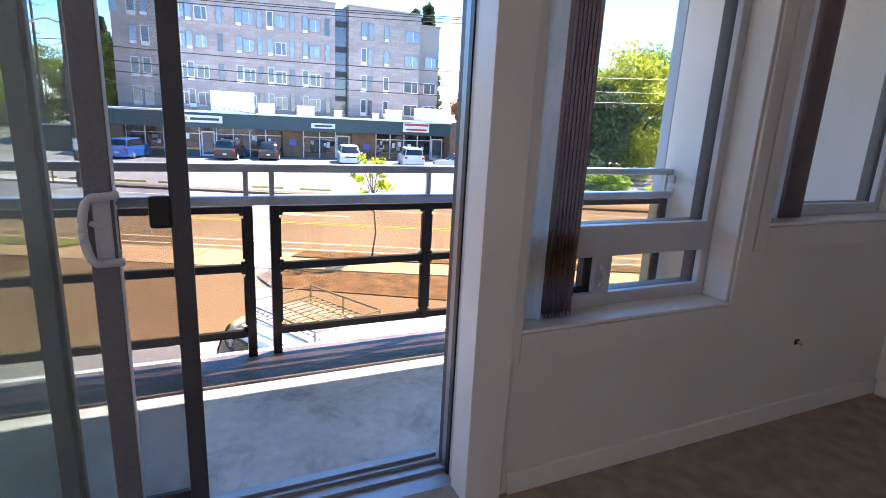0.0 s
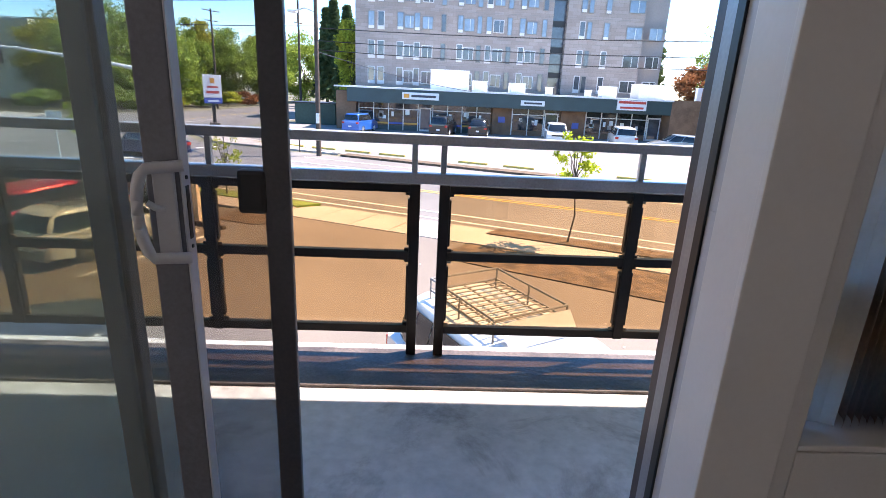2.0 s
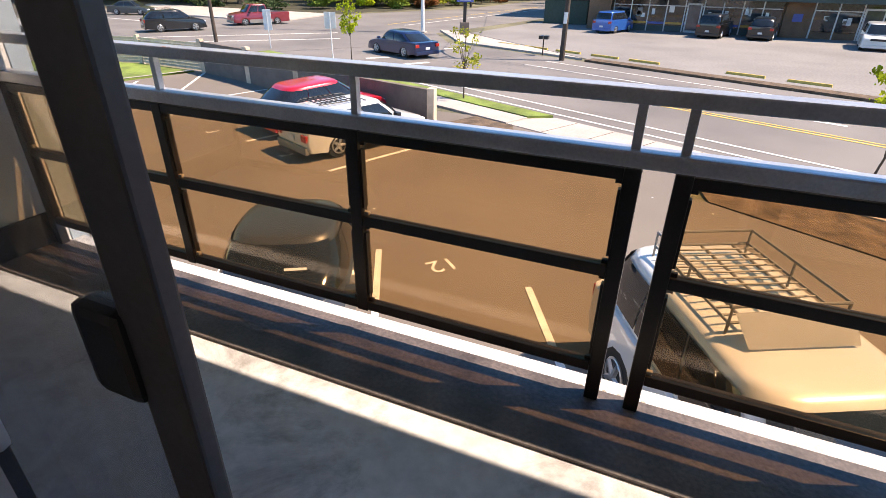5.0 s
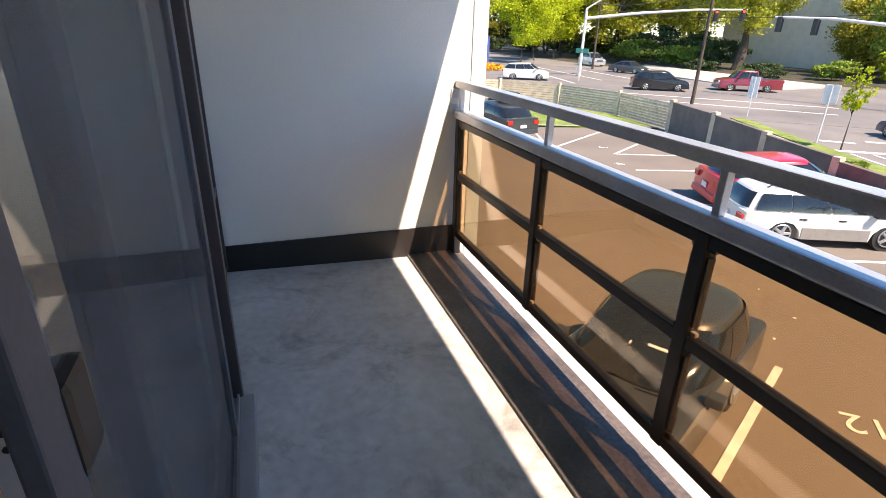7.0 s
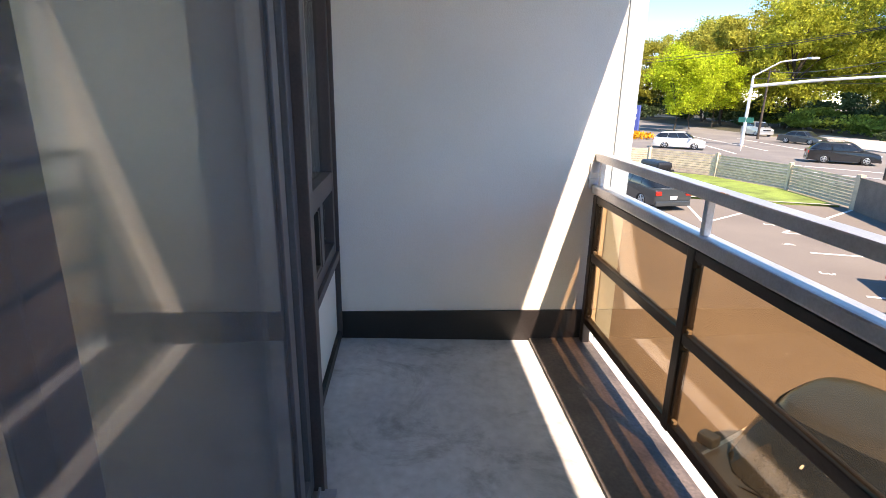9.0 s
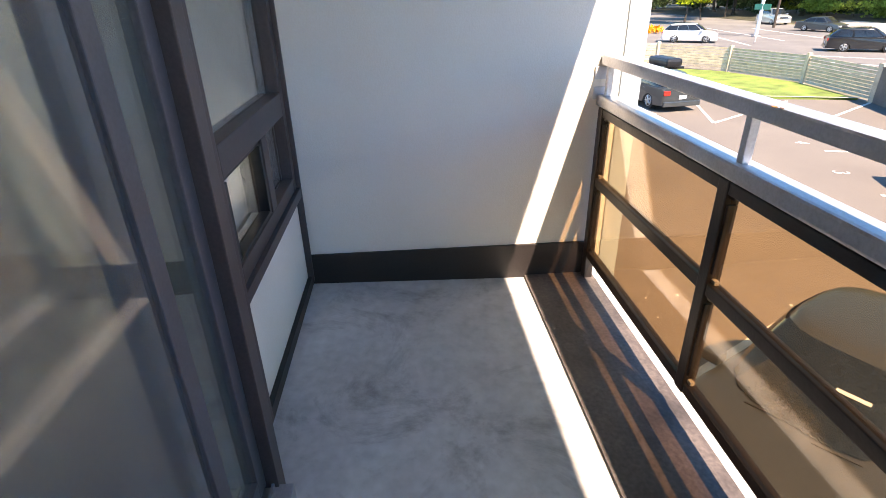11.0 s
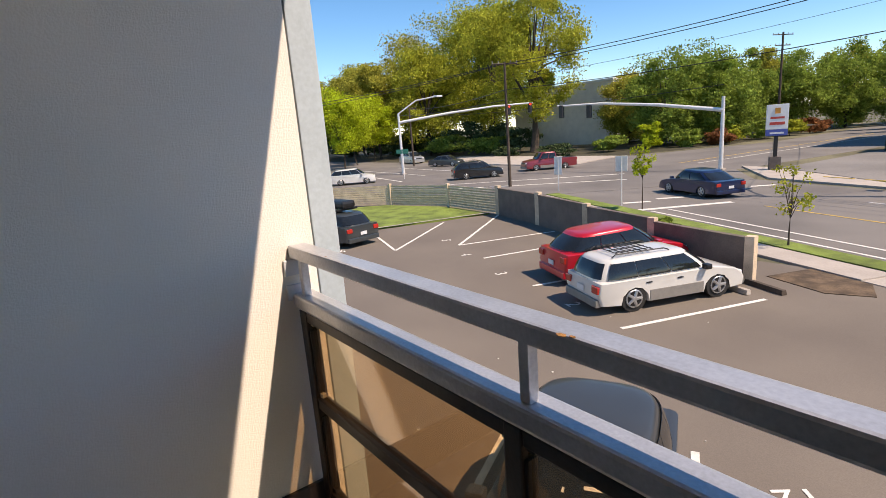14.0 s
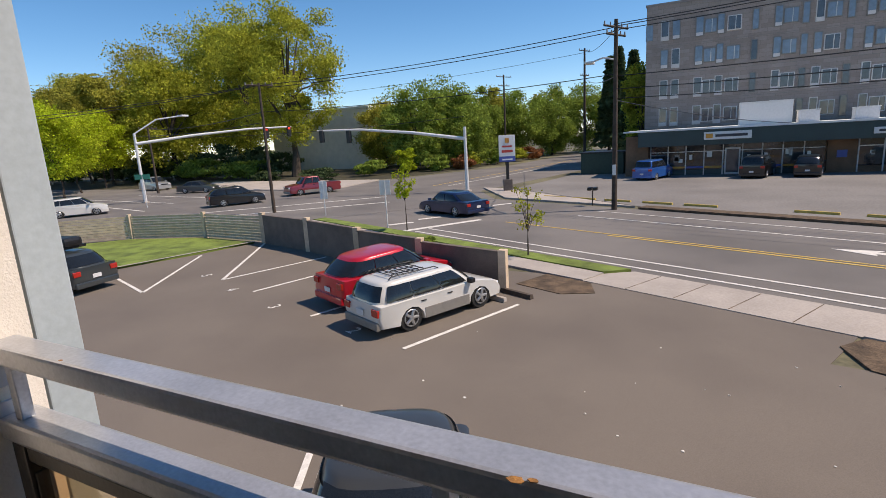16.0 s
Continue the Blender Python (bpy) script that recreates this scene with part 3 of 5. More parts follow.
fixed = leaf("fixed_leaf", DOOR_L + 0.06, -0.215, 2.150, 0.055, ALU_SLATE, DOOR_GLASS, "fixed glass leaf in a dark frame")
dbox("stile_face", -0.268, -0.227, 2.118, 2.1315, 0.09, DOOR_T - 0.05, ALU_SHADE, "slate inner face", 0.002, fixed)
SL = -0.072
slide = leaf("sliding_leaf", -1.10, SL, 2.092, 0.060, ALU_SHADE, DOOR_GLASS, "sliding glass leaf in a slate frame")
# pale strip paints the outdoor light that falls on the stile's edge
dbox("lit_stile_edge", SL + 0.0005, SL + 0.004, 2.075, 2.109, 0.09, DOOR_T - 0.05, ALU_WHITE, "meeting edge coloured pale for the daylight on it", 0.001, slide)
screen = leaf("screen_leaf", -1.02, 0.097, 2.185, 0.052, ALU_SLATE, MESH, "dark insect screen leaf", 0.018)
hx = SL - 0.033 - dx
arc = [(0.034 * math.cos(math.pi * k / 10) ** 2 if k in (0, 10) else -0.042 * math.sin(math.pi * k / 10) ** 0.6, 0.085 * math.cos(math.pi * k / 10)) for k in range(11)]
pull = tube([(hx + 0.012 + u, -0.004 - 0.024 * (u < 0.0), 1.025 + w) for u, w in arc], 0.0105, 10)
part("handle", pull, ALU_WHITE, slide, "white loop handle", True)
dbox("handle_plate", SL - 0.044, SL - 0.006, 2.064, 2.0745, 0.935, 1.115, ALU_WHITE, "", 0.004, slide)
part("thumb_latch", tube([(hx + 0.006, -0.007, 1.03), (hx - 0.002, -0.020, 1.036), (hx - 0.014, -0.024, 1.046)], 0.006, 8), ALU_WHITE, slide, "", True)
dbox("latch_slot", SL + 0.0038, SL + 0.0055, 2.086, 2.098, 0.97, 1.07, BLACK, "", 0, slide)
for zz in (0.955, 1.085):
    part("screw", rod((SL + 0.0035 - dx, 0.022, zz), (SL + 0.006 - dx, 0.022, zz), 0.004), BLACK, slide)
dbox("outer_handle", SL - 0.053, SL - 0.008, 2.110, 2.130, 0.94, 1.11, ALU_WHITE, "white outer grip", 0.01, slide)
bm = box(-0.007 - dx, 0.051 - dx, 0.100, 0.128, 1.0, 1.09, 0.010)
part("screen_pull", bm, BLACK, screen, "black recessed pull")

# ---- balcony ----
XL, XR, YR = -2.58, 3.34, 3.50


def sloped(x0, x1, y0, y1, t):
    """A slab whose top falls a little towards the edge."""
    z = lambda y: -0.028 * (y - YO)
    bm = bmesh.new()
    v = [bm.verts.new(p) for p in ((x0, y0, z(y0)), (x1, y0, z(y0)), (x1, y1, z(y1)), (x0, y1, z(y1)), (x0, y0, -t), (x1, y0, -t), (x1, y1, -t), (x0, y1, -t))]
    for f in ((0, 1, 2, 3), (7, 6, 5, 4), (4, 5, 1, 0), (5, 6, 2, 1), (6, 7, 3, 2), (7, 4, 0, 3)):
        bm.faces.new([v[i] for i in f])
    return bm


solid("balcony_floor", sloped(XL - 0.2, XR + 0.2, YO - 0.1, 3.545, 0.22), CONCRETE, "bare grey concrete balcony floor with dark damp stains", "floor", "structure")
# thin dark strip over the floor, its colour deepening the shade behind the railing
bm = sloped(XL, XR, 3.185, 3.535, 0.02)
bm.transform(Matrix.Translation((0, 0, 0.004)))
solid("edge_shade_strip", bm, SHADE_STRIP, "dark brown strip that deepens the shade along the balcony edge", "flashing", "structure")
solid("floor_edge", box(XL + 0.003, XR - 0.003, 3.547, 3.64, -0.24, -0.045, 0.006), EDGE, "rough white coated edge of the balcony slab", "floor", "structure")
solid("balcony_ceiling", box(XL - 0.25, XR + 0.25, YO + 0.002, 3.742, CEIL, CEIL + 0.25), STUCCO, "plain balcony ceiling slab", "ceiling", "structure")
solid("wall_balcony_west", box(XL - 0.22, XL, YO + 0.002, 3.574, -0.22, CEIL - 0.002), STUCCO, "cream stucco end wall of the balcony", "wall", "structure")
solid("wall_balcony_east", box(XR, XR + 0.22, YO + 0.002, 3.574, -0.22, CEIL - 0.002), STUCCO, "cream stucco end wall of the balcony", "wall", "structure")
for n, a, b in (("trim_west", XL - 0.23, XL + 0.002), ("trim_east", XR - 0.002, XR + 0.23)):
    solid(n, box(a, b, 3.579, 3.673, -3.1, CEIL + 2.0, 0.004), PALE_TRIM, "pale blue-grey corner trim board", "trim", "structure")
solid("outer_wall_west", box(-9.0, XL - 0.24, 3.40, 3.62, G, CEIL + 2.0), STUCCO, "cream stucco outer wall of the house", "wall", "structure")
solid("outer_wall_east", box(XR + 0.24, 9.0, 3.40, 3.62, G, CEIL + 2.0), STUCCO, "cream stucco outer wall of the house", "wall", "structure")
solid("outer_wall_below", box(XL - 0.23, XR + 0.23, 3.30, 3.52, G, -0.25), STUCCO, "cream stucco outer wall below the balcony", "wall", "structure")
solid("outer_wall_above", box(XL - 0.23, XR + 0.23, 3.30, 3.62, CEIL + 0.252, CEIL + 2.0), STUCCO, "cream stucco outer wall above the balcony", "wall", "structure")
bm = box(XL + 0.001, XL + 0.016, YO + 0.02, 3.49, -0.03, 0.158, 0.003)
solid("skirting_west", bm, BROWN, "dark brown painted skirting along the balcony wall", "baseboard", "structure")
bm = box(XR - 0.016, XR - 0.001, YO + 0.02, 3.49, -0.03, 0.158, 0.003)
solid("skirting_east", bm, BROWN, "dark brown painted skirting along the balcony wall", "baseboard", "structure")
for a, b in ((XL + 0.017, wins[0][0] + 0.0), (wins[0][1] + 0.002, DOOR_L), (DOOR_R + 0.035, 1.0), (2.04, 2.12)):
    solid("trim_board", box(a, b, YO + 0.001, YO + 0.03, 0.02, WIN_T + 0.06, 0.003), BOARD, "dark brown painted facing board", "trim", "structure")
for a, b, z in wins:
    solid("trim_sill", box(a - 0.018, b + 0.018, YO + 0.001, YO + 0.028, z - 0.045, z - 0.001, 0.003), BOARD, "dark brown painted board under the window", "trim", "structure")
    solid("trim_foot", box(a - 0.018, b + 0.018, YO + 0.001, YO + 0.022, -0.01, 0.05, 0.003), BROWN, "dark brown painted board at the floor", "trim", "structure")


# ---- railing ----
def railing(x0, x1, posts, label):
    """Grey top and middle rails over brown-framed panels of bronze glass."""
    r = thing("railing", ((x0 + x1) / 2, YR, 0), label, "railing", "balcony railing")
    o = (x0 + x1) / 2

    def rb(n, a, b, y0, y1, z0, z1, m, label="", bevel=0.004):
        return part(n, box(a - o, b - o, y0, y1, z0, z1, bevel), m, r, label)
    for a, b in zip(posts, posts[1:]):
        xa, xb = a + 0.024, b - 0.024
        rb("panel_bar", xa, xb, -0.018, 0.018, 0.800, 0.836, RAIL_BROWN)
        rb("panel_bar", xa, xb, -0.018, 0.018, 0.478, 0.520, RAIL_BROWN)
        rb("panel_bar", xa, xb, -0.018, 0.018, 0.100, 0.140, RAIL_BROWN)
        for z0, z1 in ((0.140, 0.478), (0.520, 0.800)):
            rb("pane", xa + 0.001, xb - 0.001, -0.004, 0.004, z0, z1, BRONZE, "", 0)
            for sx in (xa, xb - 0.020):
                for sz in (z0, z1 - 0.014):
                    rb("clip", sx, sx + 0.020, -0.0075, 0.0075, sz, sz + 0.014, CLIP if random.random() < 0.6 else RAIL_BROWN, "", 0.002)
            for s in (xa, xb - 0.009):
                rb("bead", s, s + 0.009, -0.014, 0.014, z0 + 0.03, z1 - 0.03, RAIL_BROWN, "", 0.002)
    for p in posts:
        foot = p in (posts[0], posts[-1])
        rb("post", p - 0.024, p + 0.024, -0.022, 0.022, -0.040 if foot else 0.098, 0.838, RAIL_BROWN)
        if not foot:
            continue
        rb("base_plate", p - 0.055, p + 0.055, -0.05, 0.05, -0.043, -0.033, RAIL_GREY, "grey base plate", 0.002)
        for bx in (-0.042, 0.042):
            for by in (-0.036, 0.036):
                part("bolt", rod((p - o + bx, by, -0.034), (p - o + bx, by, -0.017), 0.009, 0.009, 6), CLIP, r, "rusted bolt")
    return r


left_posts = [-2.525, -1.530, -0.600, 0.330]
right_posts = [0.465, 1.36, 2.33, 3.29]
railing(-2.55, 0.354, left_posts, "balcony railing section of bronze glass in brown bars")
railing(0.44, 3.31, right_posts, "balcony railing section of bronze glass in brown bars")
top = thing("handrail", (0.4, YR, 0), "grey metal double handrail running the length of the balcony", "handrail")
part("top_rail", box(XL + 0.004 - 0.4, XR - 0.004 - 0.4, -0.022, 0.042, 1.016, 1.060, 0.007), RAIL_GREY, top)
part("lower_rail", box(XL + 0.004 - 0.4, XR - 0.004 - 0.4, -0.028, 0.046, 0.842, 0.892, 0.009), RAIL_GREY, top)
for p in (XL + 0.065, -1.500, -0.585, 0.325, 0.455, 1.36, 2.33, XR - 0.055):
    part("spacer_post", box(p - 0.4 - 0.013, p - 0.4 + 0.013, -0.012, 0.014, 0.892, 1.017, 0.003), RAIL_GREY, top)
RUST = mat("rust", (0.36, 0.17, 0.05), 0.9, var=0.3, scale=40, fine=200, bump=0.3)
for rx, ry, rr in ((-1.398, -0.025, 0.010), (-1.380, -0.019, 0.006), (-2.298, -0.012, 0.005)):
    part("rust_spot", prism([(rx - 0.4 + rr * c, ry + 0.7 * rr * d) for c, d in ((1, 0), (0.5, 0.9), (-0.6, 0.7), (-1.1, -0.1), (-0.3, -0.9), (0.7, -0.6))], 1.0595, 1.0604), RUST, top, "orange rust spot")
for xw in (XL + 0.001, XR - 0.013):
    for zz in (0.868, 0.955):
        part("wall_bracket", box(xw - 0.4, xw - 0.4 + 0.012, -0.045, 0.04, zz, zz + 0.055, 0.003), ALU_WHITE, top, "white wall bracket")

# ---- ground, street and lots ----
def S(u, v):
    """A place in the street's own frame: u along it, v across it."""
    return 0.914 * u + 0.406 * v, -0.406 * u + 0.914 * v


def sheet(name, pts, lift, material, label, category, thick=0.05, kind="structure"):
    return solid(name, prism(pts, G + lift - thick, G + lift), material, label, category, kind)


def line(a, b, w, material=PAINT_W, lift=0.012, label="white painted line on the asphalt", name="road_marking"):
    a, b = Vector((*a, 0)), Vector((*b, 0))
    n = (b - a).normalized().cross(Vector((0, 0, 1))) * w / 2
    pts = [(p.x, p.y) for p in (a - n, b - n, b + n, a + n)]
    return sheet(name, pts, lift, material, label, "marking", 0.006)


sheet("ground", [(-900, -900), (900, -900), (900, 1400), (-900, 1400)], -0.02, SOIL, "rough ground reaching the horizon", "ground", 0.3)
sheet("parking_lot", [(-36, 3.4), (30, 3.4), (30, 4.0), (12.5, 12.0), S(-5.0, 13.6), S(-5.0, 15.45), S(-13.5, 15.45), (-13.35, 19.5), (-21.2, 22.2), (-34, 22)], 0.0, ASPHALT, "worn brown-grey asphalt parking lot", "pavement")
sheet("road", [S(-33, 17.0), S(90, 17.0), S(90, 29.7), S(-30, 29.7)], 0.0, ROAD, "grey asphalt street with worn lane lines", "road")
sheet("cross_road", [S(-33.1, 17.0), S(-30.1, 29.7), (-19.0, 45), (-13.0, 78), (-8.0, 140), (-26.0, 140), (-29.0, 78), (-38, 56), (-60, 50), (-130, 52), (-130, 34), (-70, 27), (-60, 21), (-33.5, 25.2)], 0.0, ROAD, "grey asphalt crossing and side road", "road")
sheet("far_lot", [S(-18.5, 30.6), S(60, 30.6), (60, 60), (-9, 60), (-12, 78), (-16.5, 46.5)], 0.01, FARLOT, "pale grey asphalt shop parking lot", "pavement")
sheet("kerb_far", [S(-18.5, 29.7), S(90, 29.7), S(90, 30.6), S(-18.5, 30.6)], 0.12, MULCH, "narrow bare verge behind the far kerb", "kerb", 0.14)
sheet("sidewalk", [S(-33, 15.2), S(-11.9, 15.4), S(-11.9, 16.5), S(-33, 16.5)], 0.06, WALK, "tan concrete sidewalk beside the wall", "pavement", 0.1)
sheet("driveway_apron", [S(-11.9, 15.45), S(-4.9, 15.45), S(-4.6, 17.35), S(-11.3, 17.35), S(-11.9, 16.6)], 0.02, WALK, "pale concrete driveway apron", "pavement", 0.06)
for k in range(1, 5):
    u = -11.9 + k * 1.42
    line(S(u, 15.48), S(u + 0.1, 17.3), 0.025, MULCH, 0.024, "joint in the concrete apron", "joint")
sheet("sidewalk_right", [S(-4.9, 15.4), S(60, 15.4), S(60, 16.6), S(-4.7, 16.6)], 0.06, WALK, "tan concrete sidewalk", "pavement", 0.1)
sheet("verge", [S(-33, 16.5), S(-11.9, 16.5), S(-11.4, 17.3), S(-33, 17.3)], 0.10, GRASS, "narrow grass verge beside the kerb", "grass", 0.14)
sheet("verge_right", [S(-4.7, 16.6), S(60, 16.6), S(60, 17.3), S(-4.5, 17.3)], 0.10, MULCH, "narrow bare verge beside the kerb", "soil", 0.14)
sheet("planting_bed", [S(-4.4, 13.7), S(14, 12.2), S(14, 15.38), S(-4.85, 15.38), S(-5.1, 14.6)], 0.03, MULCH, "bark mulch bed at the lot's edge", "soil", 0.12)
sheet("planting_bed_wall", [S(-13.3, 13.9), S(-11.6, 13.9), S(-10.9, 14.6), S(-11.6, 15.38), S(-13.3, 15.38)], 0.02, MULCH, "bare soil bed beside the wall", "soil", 0.1)
sheet("lawn", [(-23.4, 15.6), (-22.2, 18.9), (-21.5, 21.7), (-25.8, 22.1), (-30.2, 20.8), (-32.8, 18.0), (-33.5, 13.0)], 0.07, GRASS, "bright mown lawn in front of the fence", "grass", 0.1)
line((-23.35, 15.55), (-21.45, 21.7), 0.14, WALK, 0.11, "concrete kerb of the lawn", "kerb")
sheet("corner_walk", [(-36.5, 46.5), (-60, 48), (-70, 60), (-38, 58)], 0.10, WALK, "pale concrete corner walk", "pavement", 0.14)
sheet("corner_walk_right", [S(-29.5, 30.2), S(-19, 30.2), (-16.8, 46), (-19.5, 47)], 0.10, WALK, "pale concrete corner walk", "pavement", 0.14)
sheet("corner_walk_left", [(-62, 22.5), (-71, 28), (-95, 30), (-95, 22)], 0.10, WALK, "pale concrete corner walk", "pavement", 0.14)

# street lines
line(S(-24, 17.85), S(70, 17.85), 0.12)
line(S(-24, 18.75), S(70, 18.75), 0.12)
line(S(-15.5, 22.15), S(70, 22.15), 0.13, PAINT_Y, 0.012, "yellow painted centre line")
line(S(-22, 22.45), S(70, 22.45), 0.10, PAINT_Y, 0.012, "yellow painted centre line")
line(S(-20, 26.1), S(70, 26.1), 0.12)
line(S(-20, 28.0), S(70, 28.0), 0.10)
line(S(-24.6, 17.6), S(-23.8, 22.3), 0.4)
for k in range(5):
    line(S(-27.0 - 0.15 * k, 18.2 + 2.2 * k), S(-26.6 - 0.15 * k, 19.6 + 2.2 * k), 0.35)
line((-33.5, 28.5), (-23.5, 37.5), 0.25)
line((-36.5, 30.5), (-26, 41.0), 0.25)
line((-44, 31), (-60, 34.5), 0.2)
line((-44, 40), (-62, 42.5), 0.2)
line((-47, 36), (-78, 40), 0.16)
line((-24.5, 50), (-18.5, 90), 0.14)
line((-26.3, 50), (-21.5, 90), 0.14, PAINT_Y, 0.012, "yellow painted line")
arrow = [S(-7.8, 24.2), S(-6.4, 23.75), S(-6.5, 24.05), S(-4.2, 24.1), S(-4.2, 24.3), S(-6.5, 24.35), S(-6.4, 24.65)]
sheet("road_arrow", arrow, 0.012, PAINT_W, "white painted turn arrow", "marking", 0.006)

# lot lines
for a, b in (((-7.24, 12.4), (-5.79, 16.16)), ((-14.53, 14.94), (-13.75, 17.5)), ((-16.96, 15.79), (-15.5, 19.9)), ((-16.96, 15.79), (-20.96, 21.9)), ((-18.43, 13.7), (-21.79, 18.78)),
             ((-18.43, 13.7), (-22.0, 14.9)), ((-10.9, 13.55), (-9.6, 17.2)), ((-3.99, 9.25), (-2.2, 5.9)), ((-1.17, 9.13), (0.65, 5.7)), ((-6.5, 8.4), (-4.7, 5.1)), ((1.5, 9.1), (3.3, 5.7)), ((4.2, 9.1), (6.0, 5.7))):
    line(a, b, 0.11)


def painted_number(text, x, y, size, rz):
    cu = bpy.data.curves.new("number", "FONT")
    cu.body, cu.size, cu.extrude, cu.align_x, cu.align_y = text, size, 0.002, "CENTER", "CENTER"
    tmp = new("tmp", cu)
    me = bpy.data.meshes.new_from_object(tmp.evaluated_get(bpy.context.evaluated_depsgraph_get()))
    bpy.data.objects.remove(tmp)
    me.materials.clear(), me.materials.append(PAINT_W)
    ob = new("painted_number", me)
    ob.location, ob.rotation_euler = (x, y, G + 0.008), (0, 0, radians(rz))
    return tagged(ob, "white number " + text + " painted on the asphalt", "marking", "bay numbers", "structure")


for txt, x, y, r in (("12", -2.72, 9.22, 228), ("2", -9.05, 13.0, -22), ("3", -12.6, 13.9, -22), ("4", -15.5, 14.9, -22), ("5", -18.2, 16.1, -35), ("6", -20.3, 12.3, 80), ("11", -5.3, 8.5, 228), ("13", 0.3, 9.0, 228)):
    painted_number(txt, x, y, 0.56, r)

rng = np.random.default_rng(7)
bm = bmesh.new()
for k in range(38):
    fx, fy, fr = rng.uniform(-9, 6), rng.uniform(6, 15), rng.uniform(0.010, 0.032)
    prism([(fx + fr * math.cos(a) * rng.uniform(0.5, 1.4), fy + fr * math.sin(a) * rng.uniform(0.5, 1.2)) for a in (0, 1.3, 2.5, 3.8, 5.1)], G + 0.001, G + 0.012, bm)
solid("litter", bm, PAINT_W, "small pale flecks of litter scattered on the asphalt", "litter", "stuff")

# wheel stops
def wheel_stop(x, y, rz, length, material, label, group):
    bm = bmesh.new()
    prof = [(-0.075, 0), (-0.055, 0.12), (0.055, 0.12), (0.075, 0)]
    ends = [[bm.verts.new((sx * length / 2 * (1 - 0.02 * (z > 0)), y2, z)) for y2, z in prof] for sx in (-1, 1)]
    for i in range(4):
        bm.faces.new((ends[0][i], ends[0][(i + 1) % 4], ends[1][(i + 1) % 4], ends[1][i]))
    bm.faces.new(ends[0][::-1]), bm.faces.new(ends[1])
    bmesh.ops.recalc_face_normals(bm, faces=bm.faces)
    ob = solid("wheel_stop", bm, material, label, "wheel stop", "", False, group)
    ob.location, ob.rotation_euler = (x, y, G + 0.01), (0, 0, rz)


for u in (-26.5, -24.0, -21.4, -18.7, -16.1, -10.5, -7.6, -1, 2.2):
    x, y = S(u, 32.15)
    wheel_stop(x, y, math.atan2(-0.406, 0.914), 1.9, PAINT_Y, "worn yellow concrete wheel stop", "yellow wheel stops")
for x, y in ((-7.0, 16.57), (-9.4, 17.9), (-12.3, 18.7), (-14.9, 19.9)):
    wheel_stop(x, y, radians(-21), 1.7, WALK, "weathered grey concrete wheel stop", "grey wheel stops")


wheel_stop(-6.2, 17.0, math.atan2(-0.53, 1.18), 1.35, POLE, "weathered timber edging beside the soil bed", "")


# ---- wall and fence of the lot ----
wall_pts = [(-6.62, 17.27, 1.12), (-9.97, 18.21, 1.18), (-13.35, 19.28, 1.28), (-17.10, 20.72, 1.36), (-20.90, 21.84, 1.38)]
lot_wall = thing("lot_wall", (-6.62, 17.27, G), "taupe block wall with stepped capped panels", "wall", "", "structure")


def upright(a, b, t, z0, z1, off=(0, 0)):
    d = Vector((b[0] - a[0], b[1] - a[1], 0)).normalized()
    n = Vector((-d.y, d.x, 0)) * t / 2
    p = [Vector((a[0], a[1], 0)) - n, Vector((b[0], b[1], 0)) - n, Vector((b[0], b[1], 0)) + n, Vector((a[0], a[1], 0)) + n]
    return prism([(q.x - off[0], q.y - off[1]) for q in p], z0, z1)


o = (-6.62, 17.27)
for (x0, y0, h0), (x1, y1, h1) in zip(wall_pts, wall_pts[1:]):
    part("panel", upright((x0, y0), (x1, y1), 0.14, 0, h1, o), BLOCKWALL, lot_wall)
    part("cap", upright((x0, y0), (x1, y1), 0.18, h1, h1 + 0.05, o), BLOCKWALL, lot_wall, "flat cap")
for x, y, h in wall_pts:
    part("pier", box(x - o[0] - 0.12, x - o[0] + 0.12, y - o[1] - 0.12, y - o[1] + 0.12, 0, h + 0.16, 0.01), FENCE, lot_wall, "tan pier")
fence = thing("slat_fence", (-25.8, 22.3, G), "tan horizontal slat fence behind the lawn", "fence")
fp = [(-20.95, 21.95), (-25.78, 22.34), (-30.2, 21.02), (-33.6, 18.4), (-35.5, 14.0)]
for a, b in zip(fp, fp[1:]):
    for k in range(9):
        part("slat", upright(a, b, 0.03, 0.08 + k * 0.142, 0.08 + k * 0.142 + 0.115, (-25.8, 22.3)), FENCE, fence)
for x, y in fp[1:]:
    part("post", box(x + 25.8 - 0.09, x + 25.8 + 0.09, y - 22.3 - 0.09, y - 22.3 + 0.09, 0, 1.45, 0.01), FENCE, fence)


